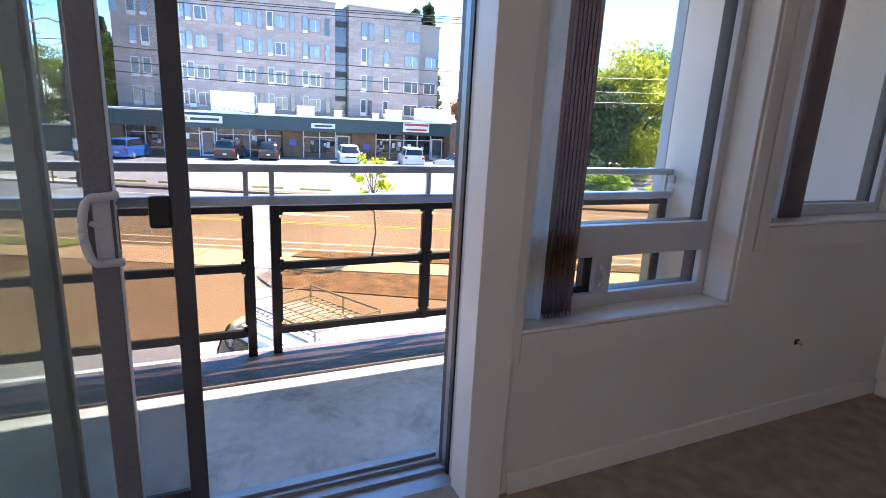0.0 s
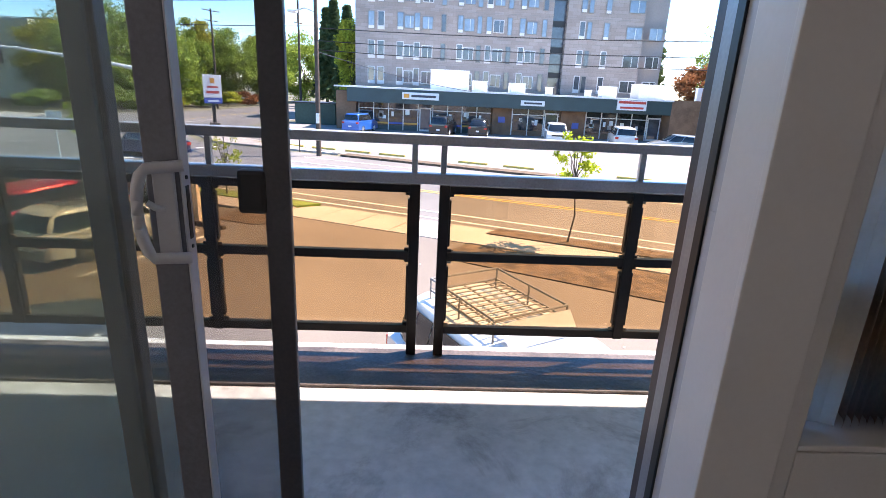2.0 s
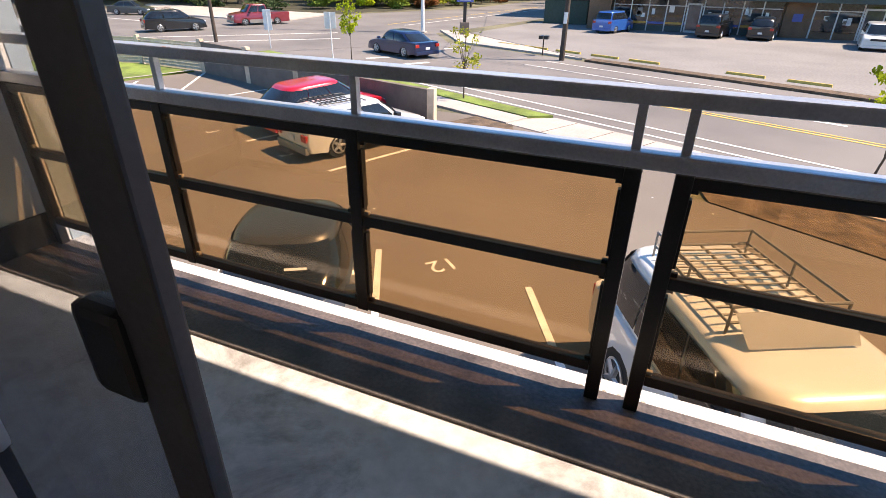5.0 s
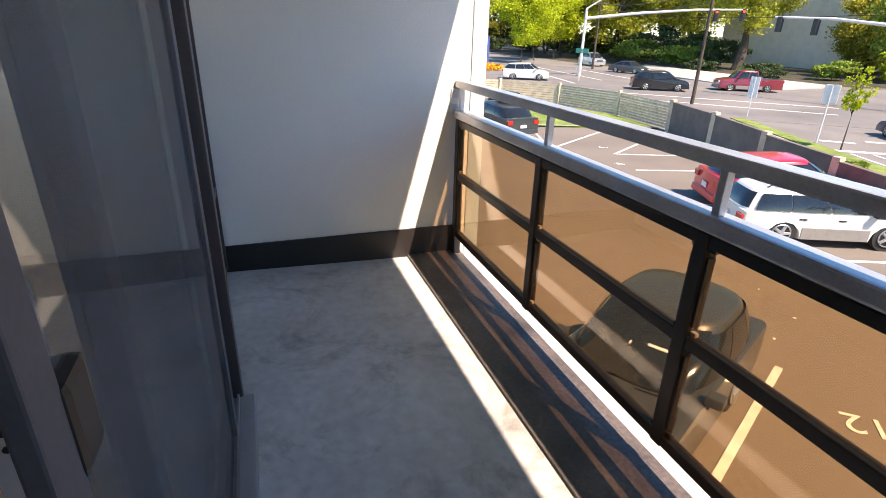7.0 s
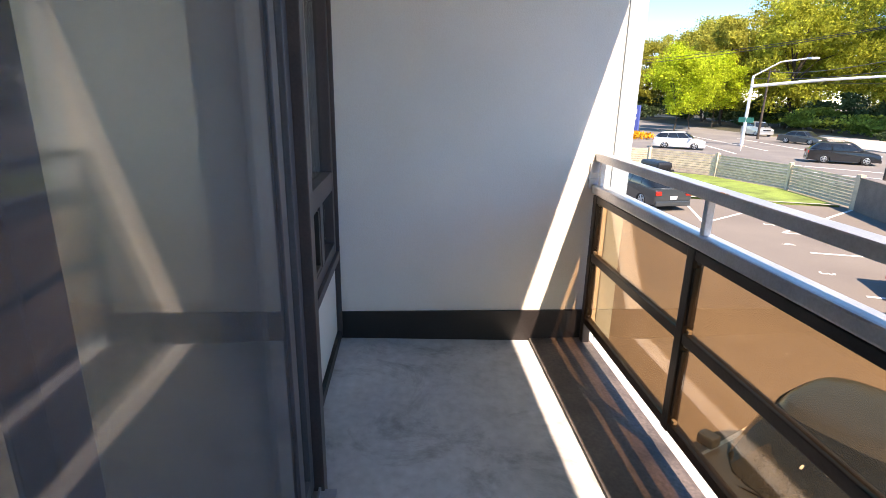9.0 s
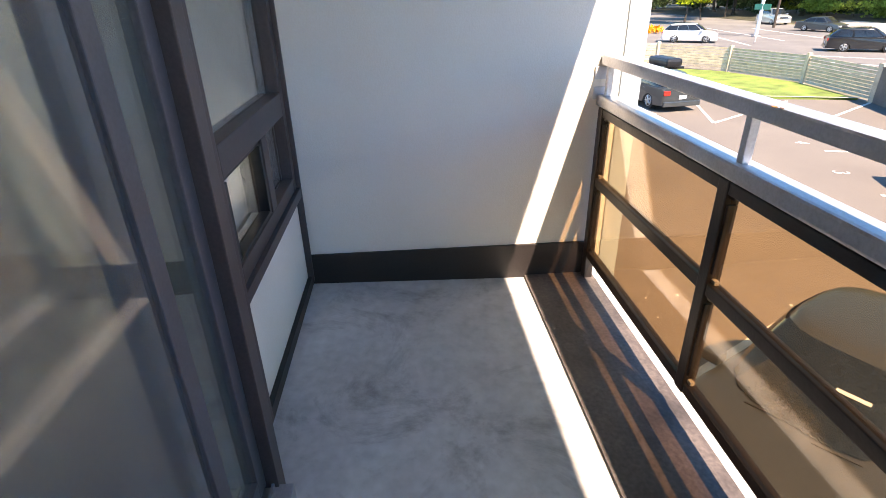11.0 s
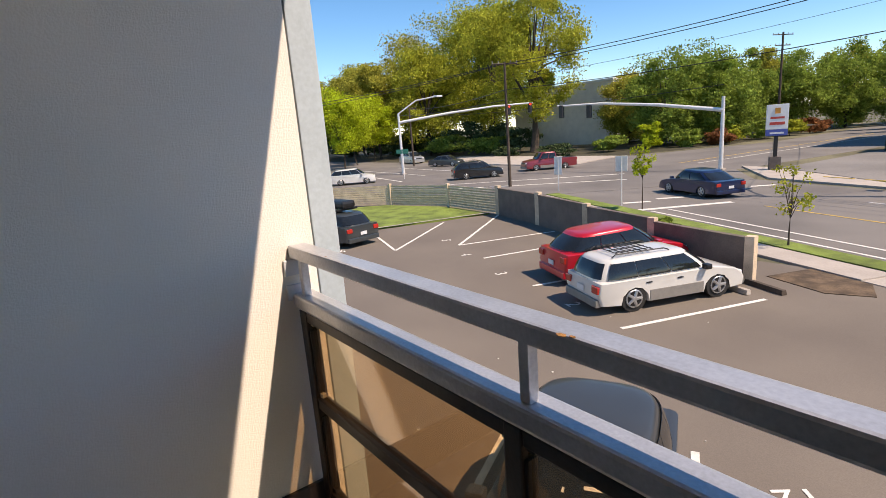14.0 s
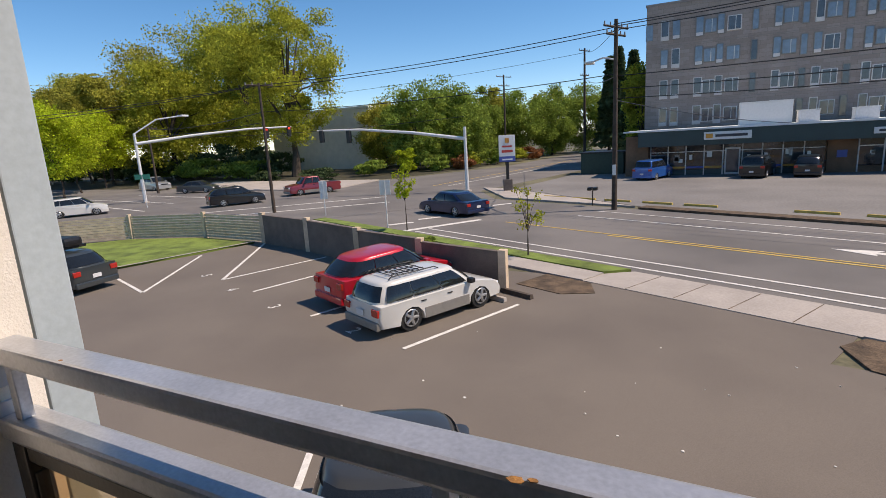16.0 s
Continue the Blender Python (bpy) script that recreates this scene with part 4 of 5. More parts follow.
# ---- vehicles ----
def car(name, label, x, y, heading, L, W, H, kind, paint, lower=None, rack="", group="", rims=RIM, lift=0.0):
    """A vehicle with body, greenhouse, glass, lamps, mirrors and wheels; its nose points along the heading."""
    c = thing(name, (x, y, G), label, "car", group, "", radians(heading))
    r, wb = 0.33 + lift * 0.3, L * 0.575
    cl, belt = 0.22 + lift, 0.60 * H + 0.02
    hood = belt - 0.02 if kind != "sedan" else belt - 0.05
    f, b = L / 2, -L / 2
    ax = (wb / 2 + 0.02 * L, -wb / 2 + 0.02 * L)

    def arch(cx):
        return [(cx + (r + 0.07) * math.cos(a), cl - 0.02 + (r + 0.09) * max(0.0, math.sin(a))) for a in [math.pi * k / 6 for k in range(7)]]
    hf = {"van": 0.36, "hatch": 0.15}.get(kind, 0.27) * L
    low = [(f - 0.03, cl + 0.02), (f, cl + 0.22), (f - 0.06, hood - 0.25), (f - 0.24, hood - 0.11), (0.6 * hf + 0.4 * f, hood - 0.03), (hf, hood + 0.03)]
    if kind == "pickup":
        low += [(b + 0.02, belt), (b, cl + 0.2), (b + 0.06, cl + 0.03)]
    elif kind == "sedan":
        low += [(b + 0.36, belt + 0.04), (b + 0.06, belt), (b, cl + 0.24), (b + 0.08, cl + 0.03)]
    else:
        low += [(b + 0.05, belt), (b - 0.0, cl + 0.28), (b + 0.08, cl + 0.03)]
    low += arch(ax[1])[::-1] + arch(ax[0])[::-1]

    def loft(pts, ys):
        bm = bmesh.new()
        cx, cz = sum(p[0] for p in pts) / len(pts), 0.5 * H * 0.6
        rings = []
        for yy, k in ys:
            rings.append([bm.verts.new((cx + (px - cx) * (1 - k), yy, cz + (pz - cz) * (1 - k * 2))) for px, pz in pts])
        n = len(pts)
        for p, q in zip(rings, rings[1:]):
            for i in range(n):
                bm.faces.new((p[i], p[(i + 1) % n], q[(i + 1) % n], q[i]))
        bm.faces.new(rings[0][::-1]), bm.faces.new(rings[-1])
        bmesh.ops.recalc_face_normals(bm, faces=bm.faces)
        return bm
    h = W / 2
    body = part("body", loft(low, [(-h, 0.03), (-h + 0.03, 0.01), (-h + 0.10, 0), (h - 0.10, 0), (h - 0.03, 0.01), (h, 0.03)]), paint, c, "", True)
    # greenhouse: belt and roof outlines
    xb0, xb1 = {"cross": (b + 0.10, hf + 0.10), "hatch": (b + 0.10, hf + 0.02), "sedan": (b + 0.20, hf + 0.12), "pickup": (-0.12 * L, hf + 0.05), "van": (b + 0.06, hf + 0.30)}.get(kind, (b + 0.07, hf + 0.08))
    xr0, xr1 = {"cross": (b + 0.72, hf - 0.86), "hatch": (b + 0.62, hf - 0.95), "sedan": (b + 1.35, hf - 0.80), "pickup": (-0.08 * L, hf - 0.62), "van": (b + 0.28, hf - 0.55)}.get(kind, (b + 0.40, hf - 0.70))
    hb, hr, zb, zr = h - 0.05, h - 0.21, belt - 0.03, H
    drop = 0.10 if kind in ("cross", "sedan") else 0.02
    zt = zr - 0.06
    EXPO = {"hatch": 3.4, "cross": 4.0, "sedan": 4.0}.get(kind, 6.0)

    def shell(xn, yn, k, grow=0.0):
        """A place on the cabin: xn and yn run -1..1 along and across its outline, k up from the belt."""
        xa, xz = xb0 + (xr0 - 0.10 - xb0) * k, xb1 + (xr1 + 0.14 - xb1) * k
        bulge = 0.05 * math.sin(math.pi * min(1, k))
        xm, hx2 = (xa + xz) / 2, (xz - xa) / 2 + bulge * 0.7 + grow
        px = xm + hx2 * xn
        back = max(0.0, min(1.0, (0.3 * L * 0.5 - px) / (0.5 * L)))
        return Vector((px, (hb + (hr + 0.02 - hb) * k + bulge * 0.6 + grow) * yn, zb + (zt - drop * back - zb) * k))

    def round_off(v):
        return (max(0.0, 1 - abs(v) ** EXPO)) ** (1 / EXPO)
    ring = []
    for i in range(48):
        a = 2 * math.pi * (i + 0.5) / 48
        ca, sa = math.cos(a), math.sin(a)
        q = (abs(ca) ** EXPO + abs(sa) ** EXPO) ** (-1 / EXPO)
        ring.append((ca * q, sa * q))
    bm = bmesh.new()
    rows = [[bm.verts.new(shell(xn, yn, k)) for xn, yn in ring] for k in (0, 0.125, 0.25, 0.375, 0.5, 0.625, 0.75, 0.875, 1.0)]
    for f2, up in ((0.965, 0.028), (0.90, 0.046), (0.70, 0.060), (0.35, 0.070)):
        rows.append([bm.verts.new(shell(xn * f2, yn * f2, 1.0) + Vector((0, 0, up))) for xn, yn in ring])
    for p, q in zip(rows, rows[1:]):
        for i in range(48):
            bm.faces.new((p[i], p[(i + 1) % 48], q[(i + 1) % 48], q[i]))
    bm.faces.new(rows[-1])
    bmesh.ops.recalc_face_normals(bm, faces=bm.faces)
    part("roof", bm, paint, c, "", True)

    def pane(n, at, u0, u1, k0, k1):
        """Curved glass that lies just proud of the cabin."""
        bm = bmesh.new()
        g = [[bm.verts.new(shell(*at(u0 + (u1 - u0) * i / 8, k), k, 0.026)) for i in range(9)] for k in [k0 + (k1 - k0) * j / 4 for j in range(5)]]
        for p, q in zip(g, g[1:]):
            for i in range(8):
                bm.faces.new((p[i], p[i + 1], q[i + 1], q[i]))
        bmesh.ops.recalc_face_normals(bm, faces=bm.faces)
        bmesh.ops.solidify(bm, geom=bm.faces, thickness=0.004)
        return part(n, bm, CARGLASS, c, "", True)
    cuts = {"pickup": [(0.12, 0.46), (0.50, 0.88)], "sedan": [(0.16, 0.50), (0.53, 0.86)], "van": [(0.07, 0.335), (0.35, 0.61), (0.625, 0.88)]}.get(kind, [(0.08, 0.325), (0.335, 0.612), (0.622, 0.89)])
    for sg in (-1, 1):
        for s0, s1 in cuts:
            pane("side_window", lambda u, k, sg=sg: (2 * u - 1, sg * round_off(2 * u - 1)), s0, s1, 0.14, 0.92)
    pane("windscreen", lambda u, k: (round_off(u), u), -0.86, 0.86, 0.10, 0.97)
    pane("rear_window", lambda u, k: (-round_off(u), u), -0.84, 0.84, 0.18, 0.93)
    for sg in (-0.45, 0.25):
        w0, w1 = shell(1, sg, 0.07, 0.05), shell(1, sg + 0.42, 0.13, 0.05)
        part("wiper", rod(w0, w1, 0.010, 0.007, 6), BLACK, c, "black wiper")
    if kind == "hatch":
        bm = bmesh.new()
        for u0, u1, k0, k1 in ((0.14, 0.48, 0.61, 0.645), (-0.11, -0.08, 0.55, 0.60)):
            bm.faces.new([bm.verts.new(shell(round_off(u), u, k, 0.034)) for u, k in ((u0, k0), (u1, k0), (u1, k1), (u0, k1))])
        bmesh.ops.recalc_face_normals(bm, faces=bm.faces)
        bmesh.ops.solidify(bm, geom=bm.faces, thickness=0.002)
        part("permit_slip", bm, PLATE, c, "white paper permit behind the windscreen")
    if kind == "pickup":
        part("bed_floor", box(b + 0.10, -0.13 * L, -h + 0.13, h - 0.13, belt - 0.02, belt + 0.004), BLACK, c, "dark open load bed")
    for sx, n in ((1, "front_bumper"), (-1, "rear_bumper")):
        part(n, box(*sorted((sx * (f - 0.10), sx * (f + 0.035))), -h + 0.06, h - 0.06, cl - 0.0, cl + 0.20, 0.03), lower or (paint if kind != "pickup" else CHROME), c)
    if lower:
        for sg in (-1, 1):
            part("side_cladding", box(ax[1] + r + 0.1, ax[0] - r - 0.1, *sorted((sg * (h - 0.03), sg * (h + 0.012))), cl - 0.01, cl + 0.27, 0.012), lower, c)
    for sg in (-1, 1):
        part("headlight", box(f - 0.16, f + 0.005, *sorted((sg * (h - 0.42), sg * (h - 0.10))), hood - 0.33, hood - 0.21, 0.03), LAMP_W, c)
        part("tail_light", box(b - 0.012, b + 0.13, *sorted((sg * (h - 0.30), sg * (h - 0.03))), belt - 0.26, belt - 0.08, 0.02), LAMP_R, c)
        part("mirror", box(xb1 - 0.42, xb1 - 0.26, *sorted((sg * (h - 0.02), sg * (h + 0.17))), belt, belt + 0.13, 0.03), BLACK if lower else paint, c)
        for hxx in (0.02 * L, -0.19 * L):
            part("door_handle", box(hxx, hxx + 0.16, *sorted((sg * (h - 0.02), sg * (h + 0.018))), belt - 0.14, belt - 0.11, 0.005), BLACK if lower else paint, c)
        for hxx in (0.16 * L, -0.045 * L):
            part("door_seam", box(hxx - 0.004, hxx + 0.004, *sorted((sg * (h - 0.03), sg * (h - 0.004))), cl + 0.2, belt - 0.03), BLACK, c)
    part("number_plate", box(b - 0.022, b - 0.008, -0.16, 0.16, cl + 0.28, cl + 0.42, 0.003), PLATE, c)
    part("grille", box(f - 0.03, f + 0.012, -h + 0.46, h - 0.46, hood - 0.36, hood - 0.22, 0.01), BLACK, c)
    for axx in ax:
        for sg in (-1, 1):
            w = part("wheel", rod((axx, sg * (h - 0.20), r), (axx, sg * (h - 0.015), r), r, r, 24), TYRE, c, "black tyre", False)
            rm = rod((axx, sg * (h - 0.016), r), (axx, sg * (h - 0.002), r), r * 0.66, r * 0.62, 20)
            part("rim", rm, BLACK, w, "dark rim well")
            for k in range(5):
                a = 2 * math.pi * k / 5
                part("spoke", rod((axx, sg * (h + 0.002), r), (axx + r * 0.60 * math.cos(a), sg * (h + 0.002), r + r * 0.60 * math.sin(a)), 0.045, 0.035, 6), rims, w)
            part("rim_edge", tube([(axx + r * 0.63 * math.cos(a), sg * (h - 0.002), r + r * 0.63 * math.sin(a)) for a in [2 * math.pi * k / 18 for k in range(19)]], 0.018, 5), rims, w)
    if rack == "rails":
        for sg in (-1, 1):
            part("roof_rail", tube([(xr0 + 0.15, sg * (hr - 0.08), zr), (xr0 + 0.3, sg * (hr - 0.08), zr + 0.07), (xr1 - 0.3, sg * (hr - 0.08), zr + 0.07), (xr1 - 0.15, sg * (hr - 0.08), zr)], 0.018, 6), BLACK, c)
    if rack == "basket":
        for sg in (-1, 1):
            part("roof_rail", tube([(xr0 + 0.15, sg * (hr - 0.10), zr), (xr0 + 0.25, sg * (hr - 0.10), zr + 0.06), (xr1 - 0.5, sg * (hr - 0.10), zr + 0.06), (xr1 - 0.35, sg * (hr - 0.10), zr)], 0.016, 6), BLACK, c)
        for k in range(7):
            xx = xr0 + 0.3 + k * 0.16
            part("rack_bar", rod((xx, -hr + 0.10, zr + 0.075), (xx, hr - 0.10, zr + 0.075), 0.014, 0.014, 6), BLACK, c)
        for k in range(4):
            yy = (k - 1.5) * 0.28
            part("rack_bar", rod((xr0 + 0.3, yy, zr + 0.095), (xr0 + 1.27, yy, zr + 0.095), 0.012, 0.012, 6), BLACK, c)
    if rack == "box":
        bm = box(xr0 + 0.2, xr1 - 0.1, -0.40, 0.28, zr + 0.08, zr + 0.42, 0.12)
        part("roof_box", bm, BLACK, c, "black roof box")
        for xx in (xr0 + 0.45, xr1 - 0.4):
            part("cross_bar", box(xx - 0.03, xx + 0.03, -hr, hr, zr - 0.01, zr + 0.085, 0.01), BLACK, c)
    if rack == "expedition":
        z = zr + 0.10
        x0, x1, w = xr0 + 0.25, xr0 + 1.68, hr - 0.16
        for zz in (z, z + 0.16):
            part("rack_rim", tube([(x0, -w, zz), (x1, -w, zz), (x1, w, zz), (x0, w, zz), (x0, -w, zz)], 0.016, 6), TRIMGREY, c)
        for k in range(13):
            xx = x0 + (x1 - x0) * k / 12
            part("rack_bar", rod((xx, -w, z), (xx, w, z), 0.012, 0.012, 6), TRIMGREY, c)
        for k in range(3):
            yy = -w + 2 * w * (k + 0.5) / 3
            part("rack_bar", rod((x0, yy, z - 0.02), (x1, yy, z - 0.02), 0.016, 0.016, 6), TRIMGREY, c)
        for xx in (x0, (x0 + x1) / 2, x1):
            for sg in (-1, 1):
                part("rack_post", rod((xx, sg * w, zr - 0.03), (xx, sg * w, z + 0.16), 0.014, 0.014, 6), TRIMGREY, c)
        bm = bmesh.new()
        v = [bm.verts.new(p) for p in ((x1 + 0.05, -w, z + 0.13), (x1 + 0.05, w, z + 0.13), (x1 + 0.27, w - 0.04, zr + 0.02), (x1 + 0.27, -w + 0.04, zr + 0.02))]
        bm.faces.new(v)
        bmesh.ops.solidify(bm, geom=bm.faces, thickness=0.02)
        part("wind_fairing", bm, paint, c, "white wind fairing")
    return c


P_WHITE = car_paint("white_car_paint", (0.58, 0.58, 0.56), 0.0)
P_RED = car_paint("red_car_paint", (0.55, 0.015, 0.03))
P_DARK = car_paint("charcoal_car_paint", (0.045, 0.055, 0.06))
P_BLACK = car_paint("black_car_paint", (0.012, 0.012, 0.014))
P_BLUE = car_paint("blue_car_paint", (0.02, 0.12, 0.42))
P_NAVY = car_paint("navy_car_paint", (0.010, 0.022, 0.075))
P_SILVER = car_paint("silver_car_paint", (0.42, 0.43, 0.43), 0.5)
P_MAROON = car_paint("maroon_car_paint", (0.22, 0.03, 0.04))
P_GREY = mat("blue_grey_car_paint", (0.042, 0.047, 0.052), 0.3, metal=0.1, var=0.04, scale=1.5, fine=200, coat=0.25)
car("station_wagon", "white station wagon with grey lower cladding parked in a bay", -7.92, 14.82, 67, 4.12, 1.60, 1.32, "suv", P_WHITE, TRIMGREY, "basket")
car("red_crossover", "bright red crossover parked beside the white wagon", -10.05, 16.2, 67, 4.1, 1.70, 1.50, "cross", P_RED)
car("hatchback_with_roof_box", "charcoal estate car with a black roof box", -22.6, 13.2, 187, 4.3, 1.70, 1.48, "cross", P_DARK, None, "box")
car("grey_hatchback", "dark charcoal hatchback parked under the balcony", -3.75, 6.42, -63, 4.2, 1.72, 1.50, "hatch", P_GREY)
car("expedition_suv", "white off-road vehicle with a long roof rack", 1.74, 6.42, -62, 4.5, 1.80, 1.76, "suv", P_WHITE, TRIMGREY, "expedition", "", RIM, 0.10)
car("blue_suv", "blue boxy off-road vehicle in front of the shop", -5.9, 54.2, 70, 4.3, 1.8, 1.75, "suv", P_BLUE)
car("black_suv", "black off-road vehicle in front of the shop", 2.3, 54.6, 75, 4.6, 1.85, 1.80, "suv", P_BLACK)
car("black_crossover", "black crossover in front of the shop", 5.9, 54.9, 80, 4.5, 1.85, 1.70, "cross", P_BLACK)
car("white_minivan", "white minivan parked nose to the street", 12.9, 51.6, -100, 4.9, 1.95, 1.75, "van", P_WHITE)
car("white_pickup", "white pickup truck with a covered bed in front of the shop", 18.4, 49.2, 78, 5.2, 1.95, 1.85, "suv", P_WHITE, TRIMGREY)
car("silver_crossover", "silver crossover parked across the far lot", 21.6, 44.9, 165, 4.7, 1.88, 1.65, "cross", P_SILVER)
car("navy_sedan", "dark blue fastback saloon waiting in the street", -15.5, 32.3, 156, 4.7, 1.85, 1.44, "sedan", P_NAVY)
car("black_estate", "black crossover crossing the junction", -38.1, 35.6, 60, 4.6, 1.85, 1.62, "cross", P_BLACK, None, "rails")
car("maroon_pickup", "maroon and silver pickup truck crossing the junction", -36.6, 43.9, 242, 5.3, 1.9, 1.75, "pickup", P_MAROON, TRIMGREY)
car("white_crossover", "white crossover waiting at the junction", -48.3, 28.0, 60, 4.5, 1.82, 1.6, "cross", P_WHITE)
car("silver_off_roader", "silver off-road vehicle beyond the junction", -68.3, 49.0, -5, 4.7, 1.9, 1.8, "suv", P_SILVER)
car("charcoal_sedan", "charcoal saloon car beyond the junction", -55.5, 45.7, 20, 4.6, 1.8, 1.45, "sedan", P_DARK)


# ---- poles, signals, signs, wires ----
def utility_pole(x, y, h, arms, r=0.16, label="weathered dark wooden utility pole with cross-arms"):
    p = thing("utility_pole", (x, y, G), label, "utility pole", "utility poles")
    part("shaft", rod((0, 0, -0.05), (0, 0, h), r, r * 0.65, 12), POLE, p)
    for z, w, a in arms:
        d = Vector((math.cos(a), math.sin(a), 0))
        arm = part("cross_arm", rod(d * -w + Vector((0, 0, z)), d * w + Vector((0, 0, z)), 0.06, 0.06, 4), POLE, p)
        for k in (-1, -0.5, 0.5, 1):
            q = d * w * k * 0.94 + Vector((0, 0, z))
            part("insulator", rod(q, q + Vector((0, 0, 0.22)), 0.05, 0.03, 8), TRIMGREY, arm)
    return p


A = math.atan2(-0.406, 0.914) + math.pi / 2
p2 = utility_pole(-6.15, 34.5, 10.4, [(10.0, 1.15, A), (9.6, 0.9, A)])
part("notice", box(-0.10, 0.10, -0.18, -0.15, 2.0, 2.6, 0.003), SIGN_W, p2, "white notice")
pw = utility_pole(-29.6, 31.4, 9.1, [(8.95, 1.0, A)], 0.13)
utility_pole(-17.2, 79.0, 15.5, [(15.2, 1.2, A), (12.0, 0.9, A)], 0.2)
utility_pole(-30.0, 82.0, 13.6, [(13.3, 1.6, A), (12.0, 1.2, A)], 0.18)
utility_pole(-62.0, 45.0, 8.0, [(7.8, 1.0, A)], 0.15)


def signal_mast(x, y, h, tip, lamps, lamp_on, label):
    """A mast with a long bent arm that carries signal heads."""
    m = thing("signal_mast", (x, y, G), label, "traffic signal", "traffic signals")
    part("pole", rod((0, 0, -0.03), (0, 0, h), 0.17, 0.12, 14), STEEL, m)
    part("base", box(-0.28, 0.28, -0.28, 0.28, -0.02, 0.12, 0.02), WALK, m, "concrete base")
    t = Vector(tip)
    z0 = h - 1.0
    arm = part("arm", tube([(0, 0, z0), (t.x * 0.35, t.y * 0.35, z0 + (t.z - z0) * 0.55), (t.x * 0.7, t.y * 0.7, z0 + (t.z - z0) * 0.92), tuple(t)], 0.16, 10, None, 0.5), STEEL, m, "", True)
    for k in lamps:
        q = Vector((t.x * k, t.y * k, z0 + (t.z - z0) * min(1, k * 1.12) - 0.5))
        hd = part("signal_head", box(q.x - 0.19, q.x + 0.19, q.y - 0.16, q.y + 0.16, q.z - 0.55, q.z + 0.55, 0.03), SIGNALBOX, arm, "dark signal head")
        d = Vector((0.83, -0.55, 0)) if lamp_on else Vector((-0.83, 0.55, 0))
        for j, zz in enumerate((0.34, 0, -0.34)):
            part("lamp", rod(q + Vector((0, 0, zz)) + d * 0.15, q + Vector((0, 0, zz)) + d * 0.22, 0.12, 0.12, 12), RED_LAMP if (lamp_on and j == 0) else SIGNALBOX, m)
        hd["label"] = "dark signal head"
    return m


signal_mast(-51.6, 36.3, 6.8, (8.2, 13.0, 6.9), (0.82, 0.98), True, "galvanised signal mast with a long bent arm and red lamps")
signal_mast(-20.1, 44.8, 5.5, (-12.6, -4.0, 5.9), (0.78, 0.97), False, "galvanised signal mast with a long bent arm")
lamp = thing("street_lamp", (-51.6, 36.3, G + 6.75), "grey street lamp arm on the signal mast", "street lamp")
part("arm", tube([(0, 0, 0.0), (1.2, 1.7, 1.3), (2.6, 3.6, 1.6)], 0.07, 8), STEEL, lamp, "", True)
part("head", box(2.3, 3.0, 3.3, 4.1, 1.5, 1.68, 0.05), STEEL, lamp)
lamp = thing("street_lamp", (-6.15, 34.5, G + 8.3), "grey street lamp arm on the utility pole", "street lamp")
part("arm", tube([(0, 0, 0.0), (-0.9, 1.3, 0.35), (-1.8, 2.5, 0.30)], 0.05, 8), STEEL, lamp, "", True)
part("head", box(-2.2, -1.7, 2.3, 3.0, 0.22, 0.36, 0.04), STEEL, lamp)

sg = thing("pole_sign", (-16.25, 44.5, G), "white pylon sign with an orange emblem and a blue foot", "sign", "", "", radians(28))
part("post", box(-0.12, 0.12, -0.12, 0.12, 0, 2.6, 0.01), BLACK, sg, "dark post")
part("base", box(-0.35, 0.35, -0.3, 0.3, 0, 1.0, 0.02), BLOCKWALL, sg, "block base")
part("panel", box(-0.66, 0.66, -0.14, 0.14, 2.9, 4.6, 0.03), SIGN_W, sg)
part("foot_panel", box(-0.66, 0.66, -0.15, 0.15, 2.45, 2.88, 0.02), SIGN_B, sg, "blue panel")
part("emblem", box(-0.16, 0.16, -0.155, -0.142, 3.98, 4.36, 0.03), SIGN_O, sg, "orange emblem")
part("lettering", box(-0.42, 0.42, -0.152, -0.142, 3.62, 3.76, 0.004), SIGN_R, sg, "red bar of lettering")
part("lettering", box(-0.46, 0.46, -0.152, -0.142, 3.20, 3.40, 0.004), SIGN_R, sg, "red bar of lettering")
part("lettering", box(-0.42, 0.42, -0.162, -0.152, 2.58, 2.70, 0.004), SIGN_W, sg, "white bar of lettering")
ms = thing("blue_monument_sign", (-66, 30.5, G), "blue roadside sign over orange flowers", "sign", "", "", radians(45))
part("panel", box(-1.2, 1.2, -0.2, 0.2, 0.5, 3.6, 0.04), SIGN_B, ms)
part("lettering", box(-0.9, 0.9, -0.23, -0.2, 2.6, 3.1, 0.01), SIGN_W, ms, "white bar of lettering")
part("lettering", box(-0.9, 0.9, -0.23, -0.2, 1.9, 2.2, 0.01), SIGN_W, ms, "white bar of lettering")
rng = np.random.default_rng(5)
fl = np.stack([rng.uniform(-71, -58, 2600), rng.uniform(25.5, 30.5, 2600), G + 0.12 + rng.random(2600) * 0.55], 1)
tagged(quads("flower_bed", leaves(fl, 0.16, rng), FLOWER), "bed of low orange flowers", "flowers", "", "stuff")
